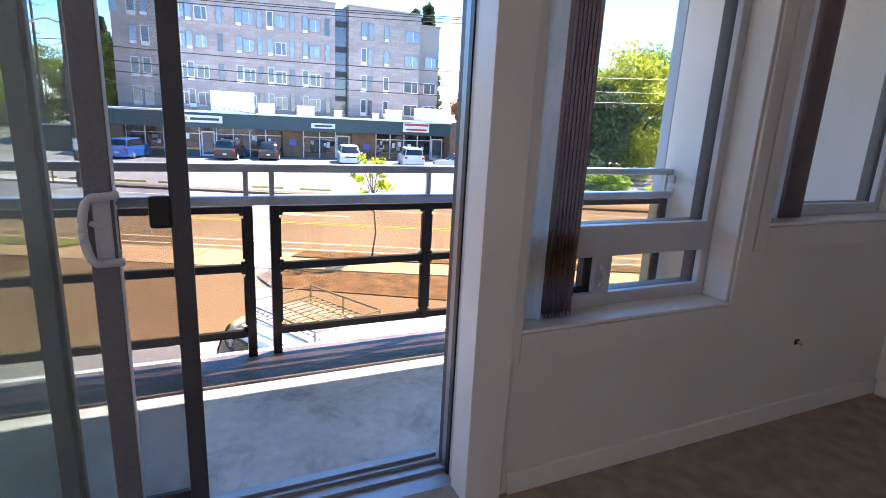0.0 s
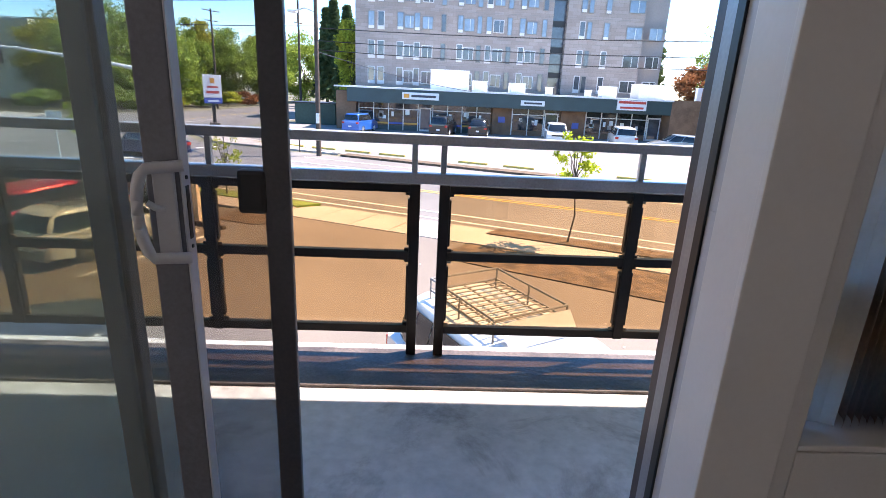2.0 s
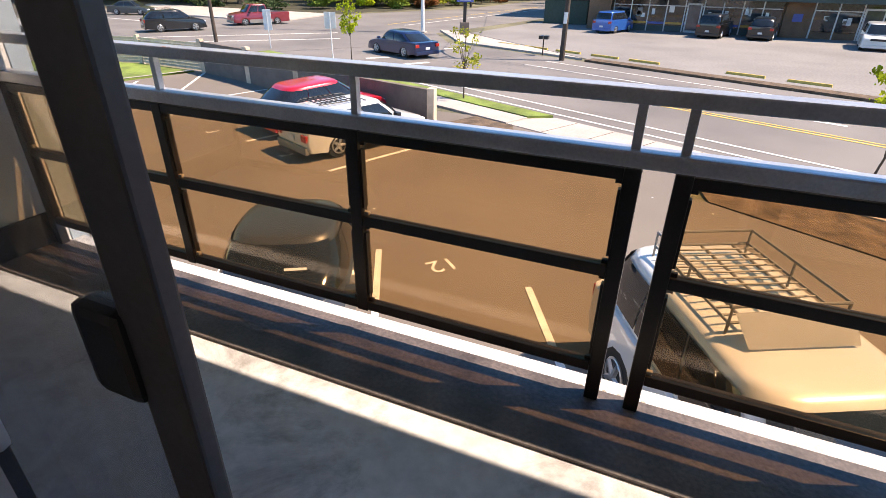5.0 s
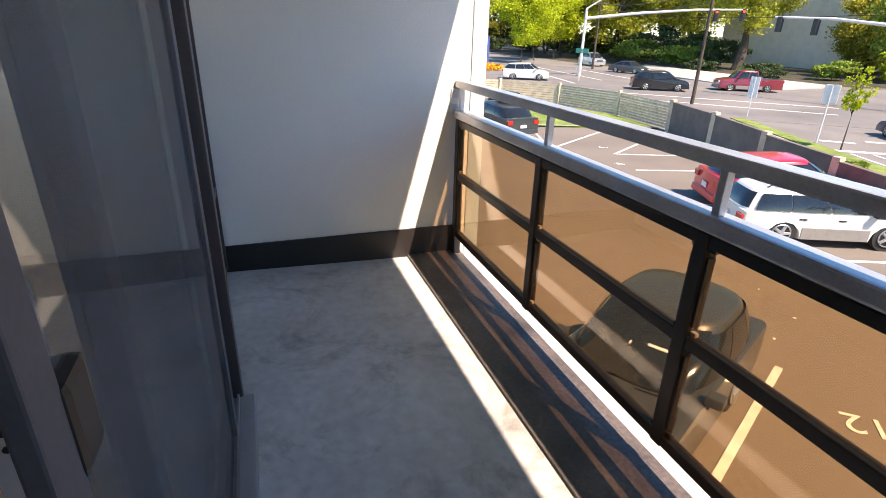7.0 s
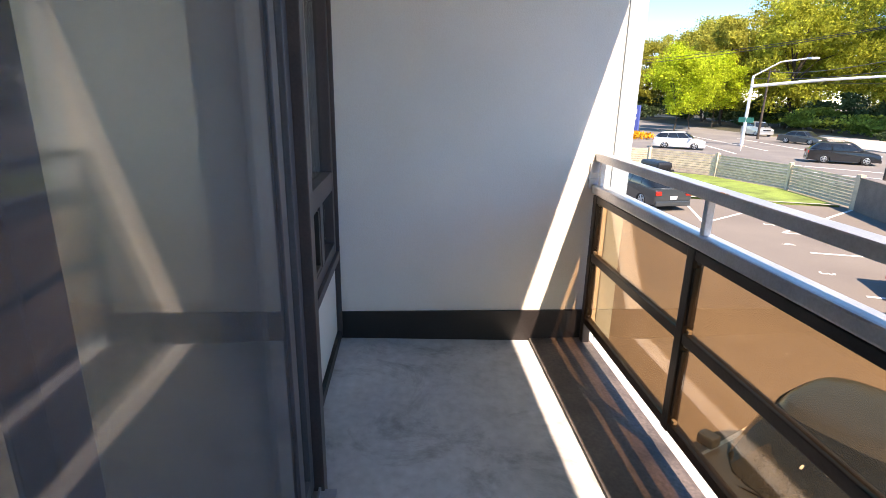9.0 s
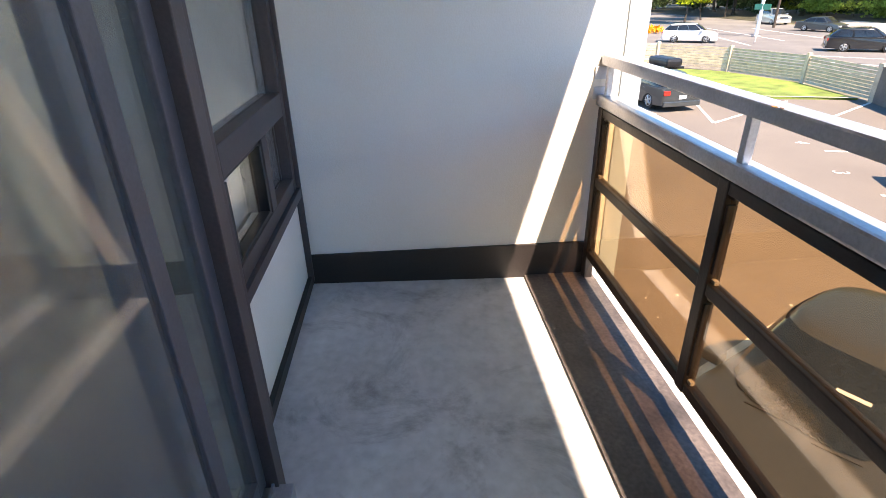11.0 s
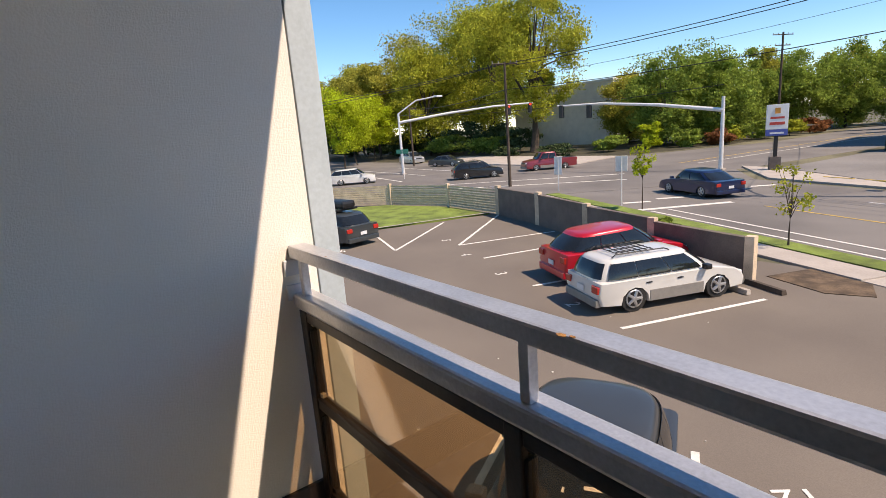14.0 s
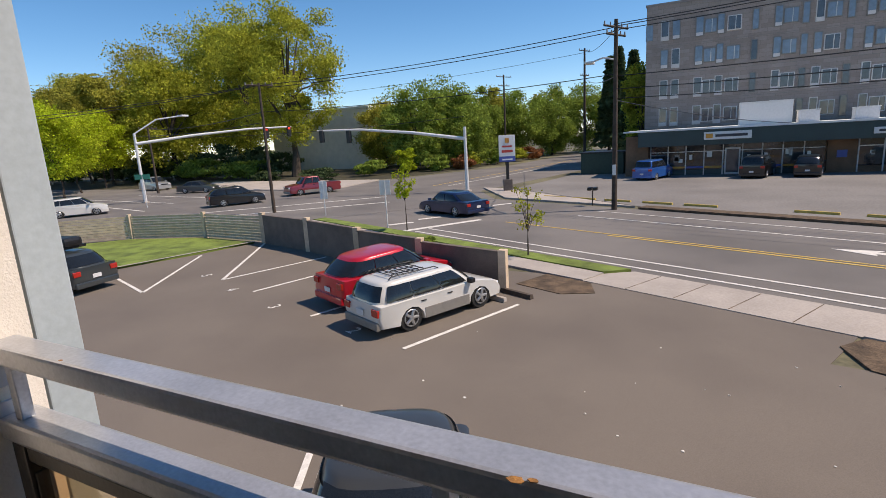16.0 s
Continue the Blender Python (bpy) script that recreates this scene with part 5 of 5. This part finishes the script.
for x, y, h, w, hh, m, lab in ((-16.9, 26.9, 2.6, 0.30, 0.40, STEEL, "grey back of a road sign on a post"), (-24.2, 30.6, 2.3, 0.26, 0.6, STEEL, "grey back of a road sign on a post"), (-46.5, 33.0, 3.0, 0.7, 0.22, SIGN_G, "green street name sign on a post")):
    r = thing("road_sign", (x, y, G), lab, "road sign", "road signs", "", radians(25))
    part("post", rod((0, 0, -0.02), (0, 0, h), 0.035, 0.035, 8), STEEL, r)
    part("plate", box(-w, w, -0.02, 0.02, h - 2 * hh, h, 0.01), m, r)
mb = thing("mailbox_post", (-7.7, 36.1, G), "two small dark boxes on a post", "mailbox")
part("post", rod((0, 0, 0), (0, 0, 0.95), 0.04, 0.04, 8), POLE, mb)
for sx in (-0.16, 0.16):
    part("box", box(sx - 0.13, sx + 0.13, -0.22, 0.22, 0.95, 1.15, 0.04), BLACK, mb)
wire_runs = [((-75, 27.3, 5.9), (-29.6, 31.4, 5.85)), ((-75, 28.3, 5.5), (-29.6, 31.4, 5.80)), ((-29.6, 31.4, 5.8), (-6.15, 34.5, 6.85)), ((-29.6, 32.2, 5.7), (-6.15, 35.4, 6.8)), ((-29.6, 31.4, 4.0), (-6.15, 34.5, 4.4)),
             ((-6.15, 34.5, 6.9), (32, 22, 7.4)), ((-6.15, 33.6, 6.85), (32, 21, 7.35)), ((-6.15, 35.4, 6.85), (32, 23, 7.35)), ((-6.15, 34.5, 4.3), (32, 22, 4.6)), ((-6.15, 34.4, 3.6), (32, 21.8, 3.8)), ((-6.15, 34.5, 3.1), (32, 21.8, 3.2)),
             ((-6.15, 34.5, 6.8), (-17.2, 79, 12.0)), ((-6.15, 34.5, 4.3), (-17.2, 79, 8.6)), ((-6.15, 34.5, 3.0), (6, 57.4, 1.0)),
             ((-17.2, 79, 11.8), (-62, 60, 8.0)), ((-62, 45, 4.6), (-29.6, 31.4, 4.0)), ((-62, 45, 3.6), (-20.1, 44.8, 3.2)), ((-51.6, 36.3, 3.4), (-29.6, 31.4, 3.3))]
for a, b in wire_runs:
    a, b = Vector(a), Vector(b)
    sag = (b - a).length * 0.012
    pts = [a.lerp(b, k / 10) - Vector((0, 0, sag * 4 * (k / 10) * (1 - k / 10))) for k in range(11)]
    solid("overhead_wire", tube(pts, 0.022, 4), BLACK, "black sagging overhead wire between poles", "wire", "", False, "overhead wires")

# ---- shop row ----
shop = thing("shop_row", (11.0, 57.0, G), "long single-storey brick shop row with a dark teal fascia", "building")


def sb(n, x0, x1, y0, y1, z0, z1, m, label="", bevel=0.0, parent=None):
    return part(n, box(x0 - 11.0, x1 - 11.0, y0 - 57.0, y1 - 57.0, z0 - G, z1 - G, bevel), m, parent or shop, label)


sb("wall", -8.6, 30.6, 57.4, 70.0, G, 0.6, BRICK, "brown brick walls")
sb("wall", 25.5, 30.6, 55.6, 57.4, G, 1.15, BRICK, "brown brick end bay")
sb("wall", -8.6, -6.6, 56.6, 57.4, G, 0.6, BRICK, "brown brick end")
sb("fascia", -7.4, 25.5, 55.6, 57.3, -0.40, 0.95, FASCIA, "dark teal fascia", 0.03)
sb("roof", -8.8, 30.8, 56.4, 70.2, 0.96, 1.10, ROOFCAP, "white flat roof")
sb("roof_edge", -7.5, 25.6, 55.5, 56.4, 0.96, 1.12, ROOFCAP, "white roof edge")
for a, b in ((7.4, 9.4), (14.6, 17.2)):
    sb("pier", a, b, 57.15, 57.42, G, -0.42, BRICK, "brown brick pier")
for bay, (a, b) in enumerate(((-6.4, 7.3), (9.5, 14.5), (17.3, 25.4))):
    n = max(2, round((b - a) / 1.55))
    st = (b - a) / n
    for k in range(n):
        w = sb("shop_window", a + k * st + 0.05, a + (k + 1) * st - 0.05, 57.28, 57.34, G + 0.55, -0.45, SHOP_GLASS, "dark shop glass")
        sb("mullion", a + k * st - 0.05, a + k * st + 0.05, 57.2, 57.4, G, -0.42, FRAME_W, "pale mullion")
        if bay == 0:
            sb("sticker_band", a + k * st + 0.06, a + (k + 1) * st - 0.06, 57.265, 57.279, G + 0.62, G + 0.80, SIGN_O if k % 2 else SIGN_B, "coloured band on the glass")
        for j in range(random.randint(1, 3)):
            px, pw, pz = a + k * st + random.uniform(0.15, st * 0.6), random.uniform(0.2, 0.5), G + random.uniform(0.9, 1.7)
            sb("poster", px, min(px + pw, a + (k + 1) * st - 0.08), 57.262, 57.279, pz, pz + random.uniform(0.25, 0.6), random.choice((SIGN_W, FRAME_W, PANEL, PLATE)), "pale poster on the glass", 0, w)
        sb("transom", a + k * st + 0.05, a + (k + 1) * st - 0.05, 57.22, 57.275, -1.05, -0.97, FRAME_W, "pale transom")
    sb("bulkhead", a, b, 57.22, 57.4, G, G + 0.5, FASCIA if bay == 0 else BRICK, "panel below the glass")
    sb("door", a + st * 4.1 if bay == 0 else b - st * 0.95, a + st * 4.9 if bay == 0 else b - st * 0.1, 57.14, 57.2, G + 0.02, -0.75, FRAME_W, "pale framed door")
    sb("door_glass", (a + st * 4.1 if bay == 0 else b - st * 0.95) + 0.12, (a + st * 4.9 if bay == 0 else b - st * 0.1) - 0.12, 57.12, 57.138, G + 0.2, -0.9, GLASS_D)
for a, b, z0, z1, m in ((-1.9, 1.75, 0.05, 0.72, SIGN_W), (10.0, 12.4, -0.05, 0.45, SIGN_W), (19.8, 22.8, -0.05, 0.92, SIGN_W)):
    s0 = sb("shop_sign", a, b, 55.40, 55.59, z0, z1, m, "white sign board", 0.02)
    if a > 15:
        sb("lettering", a + 0.1, b - 0.1, 55.375, 55.399, z1 - 0.32, z1 - 0.08, SIGN_R, "red bar of lettering", 0, s0)
        sb("lettering", a + 0.3, b - 0.3, 55.375, 55.399, z0 + 0.15, z0 + 0.35, SIGN_R, "red bar of lettering", 0, s0)
    elif a < 0:
        sb("lettering", a + 0.9, b - 0.3, 55.375, 55.399, z0 + 0.22, z0 + 0.44, SIGN_TXT, "dark bar of lettering", 0, s0)
        sb("emblem", a + 0.15, a + 0.7, 55.375, 55.399, z0 + 0.14, z0 + 0.52, SIGN_O, "orange emblem", 0, s0)
    else:
        sb("lettering", a + 0.3, b - 0.3, 55.375, 55.399, z0 + 0.16, z0 + 0.34, SIGN_TXT, "dark bar of lettering", 0, s0)
for x, y in ((8.4, -1.6), (16.2, -1.9)):
    sb("notice", x - 0.35, x + 0.35, 57.12, 57.148, y - 0.3, y + 0.3, SIGN_B, "blue notice")
for x0, x1, y0, y1, z1, m in ((0.9, 4.9, 58.5, 61.5, 3.05, SIGN_W), (5.3, 6.8, 58, 59.4, 2.1, STEEL), (9.2, 10.8, 58, 59.4, 2.05, STEEL), (19.6, 21.2, 60, 61.5, 2.2, SIGN_W), (24.0, 27.0, 61, 63.5, 2.6, STEEL), (13.0, 13.7, 58, 58.7, 1.8, STEEL), (17.2, 17.8, 58, 58.6, 1.7, SIGN_W), (28.6, 29.1, 57, 57.5, 2.4, SIGN_W)):
    u = thing("roof_unit", ((x0 + x1) / 2, (y0 + y1) / 2, 1.10), "pale metal ventilation unit on the shop roof", "roof unit", "roof units")
    part("casing", box(-(x1 - x0) / 2, (x1 - x0) / 2, -(y1 - y0) / 2, (y1 - y0) / 2, 0, z1 - 1.10, 0.05), m, u)
    part("lid", box(-(x1 - x0) / 2 - 0.04, (x1 - x0) / 2 + 0.04, -(y1 - y0) / 2 - 0.04, (y1 - y0) / 2 + 0.04, z1 - 1.10, z1 - 1.04, 0.01), SIGN_W, u)

# ---- apartment house ----
apt = thing("apartment_building", (11.0, 72.0, G), "taupe-clad five-storey apartment house with pale window frames", "building")


def ab(n, x0, x1, y0, y1, z0, z1, m, label="", parent=None, bevel=0.0):
    return part(n, box(x0 - 11.0, x1 - 11.0, y0 - 72.0, y1 - 72.0, z0 - G, z1 - G, bevel), m, parent or apt, label)


ab("wall", -8.6, 16.1, 72.0, 88.0, G, 14.9, PANEL, "taupe cladding")
ab("parapet", -8.7, 16.2, 71.9, 88.1, 14.9, 15.15, PANEL2, "pale parapet")
ab("stair_glazing", 16.1, 17.9, 72.9, 88.0, G, 14.6, GLASS_D, "dark glazed stair tower")
for z in (0.4, 3.5, 6.6, 9.7, 12.8):
    ab("spandrel", 16.1, 17.9, 72.8, 72.9, z - 0.35, z + 0.35, BLACK, "dark spandrel")
ab("wall", 17.9, 27.8, 72.0, 88.0, G, 14.9, PANEL, "taupe cladding")
ab("parapet", 17.8, 27.9, 71.9, 88.1, 14.9, 15.15, PANEL2, "pale parapet")
ab("wall", 27.8, 31.0, 72.8, 88.0, G, 13.8, PANEL2, "pale grey cladding")
ab("parapet", 27.8, 31.1, 72.7, 88.1, 13.8, 14.0, PANEL2, "pale parapet")
ab("corner_glazing", -8.66, -7.9, 71.93, 74.0, 11.2, 12.9, GLASS_SKY, "blue corner glazing")
for z in (7.35, 10.45, 4.25, 1.15):
    ab("panel_joint", -8.6, 16.1, 71.985, 71.999, z - 0.02, z + 0.02, TRIMGREY)
    ab("panel_joint", 17.9, 27.8, 71.985, 71.999, z - 0.02, z + 0.02, TRIMGREY)


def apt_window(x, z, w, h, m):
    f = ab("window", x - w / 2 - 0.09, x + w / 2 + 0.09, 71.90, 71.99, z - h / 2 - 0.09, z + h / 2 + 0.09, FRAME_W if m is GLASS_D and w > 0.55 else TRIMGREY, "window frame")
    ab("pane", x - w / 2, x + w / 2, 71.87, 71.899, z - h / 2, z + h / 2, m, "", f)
    if w > 0.9:
        ab("mullion", x + 0.08, x + 0.15, 71.84, 71.869, z - h / 2, z + h / 2, FRAME_W, "", f)
    if 0.5 < w < 0.9:
        ab("vent", x - w / 2, x + w / 2, 71.84, 71.869, z - h / 2, z - h / 2 + 0.35, FRAME_W, "pale vent panel", f)


cols = [(-6.6, 0.7), (-5.4, 0.7), (-3.0, 0.7), (-1.9, 1.1), (-0.9, 0.6), (0.4, 1.2), (2.4, 0.5), (4.5, 0.6), (5.6, 1.2), (6.9, 0.5), (8.1, 0.6), (9.3, 1.2), (10.7, 0.5), (12.3, 0.6), (13.5, 1.2), (15.1, 0.5), (19.9, 0.6), (20.8, 0.5), (23.0, 0.6), (26.6, 1.9), (29.4, 1.6)]
for r, z in enumerate((12.1, 9.0, 5.6, 2.5, -0.6)):
    for i, (x, w) in enumerate(cols):
        if x > 28 and r == 0:
            continue
        # most panes of the top two rows carry the painted sky reflection
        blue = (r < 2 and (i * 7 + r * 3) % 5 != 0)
        apt_window(x, z + (-0.05 if w > 1 else 0.0), w, 1.35 if w > 1 else 1.95, GLASS_SKY if blue else GLASS_D)

# small house far to the right
hs = thing("grey_house", (62, 55, G), "low grey-roofed house among the trees", "building")
part("wall", box(-7, 7, -5, 5, 0, 3.2), BRICK, hs, "brown walls")
bm = bmesh.new()
v = [bm.verts.new(p) for p in ((-8, -6, 3.1), (8, -6, 3.1), (8, 6, 3.1), (-8, 6, 3.1), (-3.5, 0, 8.2), (3.5, 0, 8.2))]
for f in ((0, 1, 5, 4), (1, 2, 5), (2, 3, 4, 5), (3, 0, 4), (3, 2, 1, 0)):
    bm.faces.new([v[i] for i in f])
part("roof", bm, PANEL2, hs, "pale grey hipped roof")
for x in (-4, 0, 4):
    wn0 = part("window", box(x - 0.8, x + 0.8, -5.08, -5.0, 1.0, 2.4, 0.02), FRAME_W, hs)
    part("pane", box(x - 0.7, x + 0.7, -5.12, -5.08, 1.1, 2.3), GLASS_D, wn0)
# pale building behind the trees at the junction
pb = thing("pale_warehouse", (-70, 95, G), "pale cream building seen between the trees", "building")
part("wall", box(-12, 12, -9, 9, 0, 11.0), STUCCO, pb, "cream walls")
part("roof_edge", box(-12.2, 12.2, -9.2, 9.2, 11.0, 11.4, 0.05), ROOFCAP, pb)
bin_ = thing("green_dumpster", (-11.5, 62.0, G), "dark green enclosure beside the shop row", "container")
part("bin", box(-2.2, 2.2, -1.6, 1.6, 0, 2.2, 0.06), mat("dark_green_paint", (0.02, 0.055, 0.04), 0.6), bin_)
part("lid", box(-2.3, 2.3, -1.7, 1.7, 2.2, 2.32, 0.03), BLACK, bin_)

# ---- trees and shrubs ----
for i, (x, y, h) in enumerate(((-15.2, 26.1, 3.6), (-7.25, 21.65, 3.1), (4.84, 16.35, 3.7))):
    lab = "young street tree with sparse lime-green leaves in the verge"
    tree("street_tree", lab, x, y, h, (0.55 + 0.1 * i, 0.55 + 0.1 * i, 1.15), h - 2.3, LEAF_LIME if i != 1 else LEAF_SPRING, (1300, 420, 900)[i], 0.052, 40 + i, 0.035, 22, G + 0.1, 0.25, "young street trees")
for i, (x, y, h) in enumerate(((-73, 40, 12.5), (-80, 46, 11.5), (-86, 53, 10.0))):
    tree("lime_tree", "round lime-green tree in fresh leaf beside the junction", x, y, h, (4.0, 4.0, 5.0), 2.4, LEAF_LIME, 15000, 0.15, 60 + i, 0.16, 60, G, 0.34, "lime-green trees")
tree("big_tree", "tall spreading oak in fresh yellow-green leaf", -60.5, 68, 27, (9.6, 9.6, 12.0), 5.2, LEAF_SPRING, 46000, 0.17, 71, 0.75, 90, G, 0.21)
wood = [(-105, 62, 19), (-118, 70, 21), (-96, 74, 22), (-88, 82, 23), (-110, 84, 24), (-78, 76, 22), (-128, 60, 18), (-96, 92, 25), (-140, 74, 20), (-84, 64, 16), (-122, 50, 17), (-135, 48, 16), (-92, 58, 14)]
for i, (x, y, h) in enumerate(wood):
    h *= 1.40 if x > -100 else 1.12
    tree("woodland_tree", "tall woodland tree in pale spring leaf", x, y, h, (h * 0.33, h * 0.33, h * 0.44), h * 0.12, (LEAF_OLIVE, LEAF_SPRING, LEAF_OLIVE, LEAF_GREEN)[i % 4], 30000, 0.19, 100 + i, 0.4, 75, G, 0.27, "woodland trees")
for i, (x, y, h) in enumerate(((-42.5, 76, 15.2), (-38, 82, 14), (-52, 82, 13), (-46, 90, 17), (-40, 94, 15), (-58, 90, 14), (-36, 104, 15), (-31, 112, 15), (-42, 110, 16), (-26, 122, 16), (-50, 100, 16), (-34, 124, 17), (-20, 130, 15))):
    tree("hedge_tree", "dense green tree in the thicket along the side road", x, y, h, (h * 0.36, h * 0.36, h * 0.46), 0.4, (LEAF_GREEN, LEAF_GREEN, LEAF_OLIVE)[i % 3], 24000, 0.165, 140 + i, 0.3, 70, G, 0.29, "thicket trees")
for i, (x, y, h, r) in enumerate(((-13, 96, 17, 3.4), (-16.5, 104, 19, 3.4), (-10.5, 88, 13, 2.8), (34.5, 92, 23, 3.8), (38.5, 96, 25, 4.0), (31.5, 100, 20, 3.4), (-20, 116, 19, 3.6))):
    conifer(x, y, h, r, 180 + i)
tree("lime_tree", "lime-green tree beside the shop row", -9.6, 78, 14.5, (2.6, 2.6, 6.2), 1.6, LEAF_SPRING, 10000, 0.17, 210, 0.2, 50, G, 0.3, "lime-green trees")
tree("rust_tree", "rust-leaved tree behind the shop row", 34.5, 68, 9, (3.2, 3.2, 3.6), 2.0, LEAF_RUST, 6000, 0.19, 211, 0.2, 45)
for i, (x, y, h, m) in enumerate(((48, 86, 18, LEAF_GREEN), (54, 90, 19, LEAF_DARK), (60, 88, 18, LEAF_GREEN), (46, 76, 14, LEAF_GREEN), (53, 80, 16, LEAF_DARK), (36, 60, 11, LEAF_SPRING), (41, 66, 13, LEAF_GREEN), (30, 42, 9.5, LEAF_GREEN), (34, 48, 12, LEAF_GREEN), (29.5, 36.0, 9, LEAF_DARK), (35, 38, 13, LEAF_SPRING), (41, 44, 14, LEAF_GREEN), (46, 56, 14, LEAF_SPRING), (38, 30, 11, LEAF_LIME), (48, 36, 13, LEAF_GREEN), (56, 70, 15, LEAF_GREEN), (66, 74, 16, LEAF_SPRING), (76, 66, 15, LEAF_GREEN), (70, 46, 10, LEAF_LIME), (84, 56, 15, LEAF_SPRING))):
    tree("garden_tree", "leafy green tree beside the far lot", x, y, h, (h * 0.36, h * 0.36, h * 0.46), 0.5, m, 15000, 0.15, 230 + i, 0.25, 60, G, 0.29, "trees beside the far lot")
# ground under the wood, with the trees' shade put into its dark colour
sheet("wood_shade_floor", [(-67, 52), (-58, 60.5), (-38, 60), (-33, 75), (-36, 150), (-190, 150), (-190, 45), (-95, 44)], -0.005, SHADED_LITTER, "leaf litter coloured dark for the shade under the trees", "ground", 0.05)


def shrub(x, y, r, h, m, seed, label):
    rng = np.random.default_rng(seed)
    t = thing("shrub", (x, y, G), label, "shrub", "shrubs")
    part("stem", tube([(0, 0, -0.05), (0.03, 0, h * 0.4), (0, 0.03, h * 0.7)], 0.05, 6, None, 0.4), BARK, t)
    pts, _ = crown_points(rng, int(1100 + 900 * r), (r, r, h / 2), 24, 0.35)
    quads("foliage", leaves(pts + np.array([0, 0, h * 0.5]), 0.10 + 0.03 * r, rng), m, t)


for i, (x, y, r, h, m) in enumerate(((-45, 66, 2.2, 2.6, LEAF_GREEN), (-41, 70, 1.8, 3.6, LEAF_LIME), (-37.5, 73, 2.0, 2.4, LEAF_GREEN), (-34.5, 76, 1.9, 2.2, LEAF_RUST), (-36, 80, 2.4, 2.6, LEAF_SPRING), (-33, 86, 2.2, 2.6, LEAF_GREEN), (-32, 92, 2.2, 2.4, LEAF_SPRING), (-31, 98, 2.2, 2.4, LEAF_RUST),
                                     (20.3, 29.0, 1.1, 1.5, LEAF_LIME), (23, 31, 1.5, 2.0, LEAF_DARK), (26, 33, 2.0, 3.0, LEAF_DARK), (-11.4, 21.3, 0.35, 0.7, LEAF_GREEN), (-18.6, 24.0, 0.8, 0.4, LEAF_GREEN), (-48, 60, 1.6, 1.8, LEAF_DARK), (-52, 62, 2.0, 1.6, LEAF_DARK), (-60, 61, 2.0, 1.6, LEAF_DARK), (24, 27.5, 1.6, 1.8, LEAF_GREEN), (28, 25.5, 1.6, 1.8, LEAF_LIME))):
    shrub(x, y, r, h, m, 300 + i, "small clipped lime-green roadside shrub" if m is LEAF_LIME else "low leafy shrub at the roadside")
# dark shrubs added to fill the gaps under the canopy as deep shade
rng = np.random.default_rng(77)
for i in range(22):
    x = -66 - 3.4 * i
    shrub(x + rng.uniform(-1.5, 1.5), 66 + rng.uniform(-4, 10) - max(0, i - 12) * 1.0, rng.uniform(2.8, 4.2), rng.uniform(3.5, 6.0), (LEAF_DARK, LEAF_GREEN, LEAF_DARK)[i % 3], 400 + i, "dark leafy undergrowth added for the shade below the woodland trees")
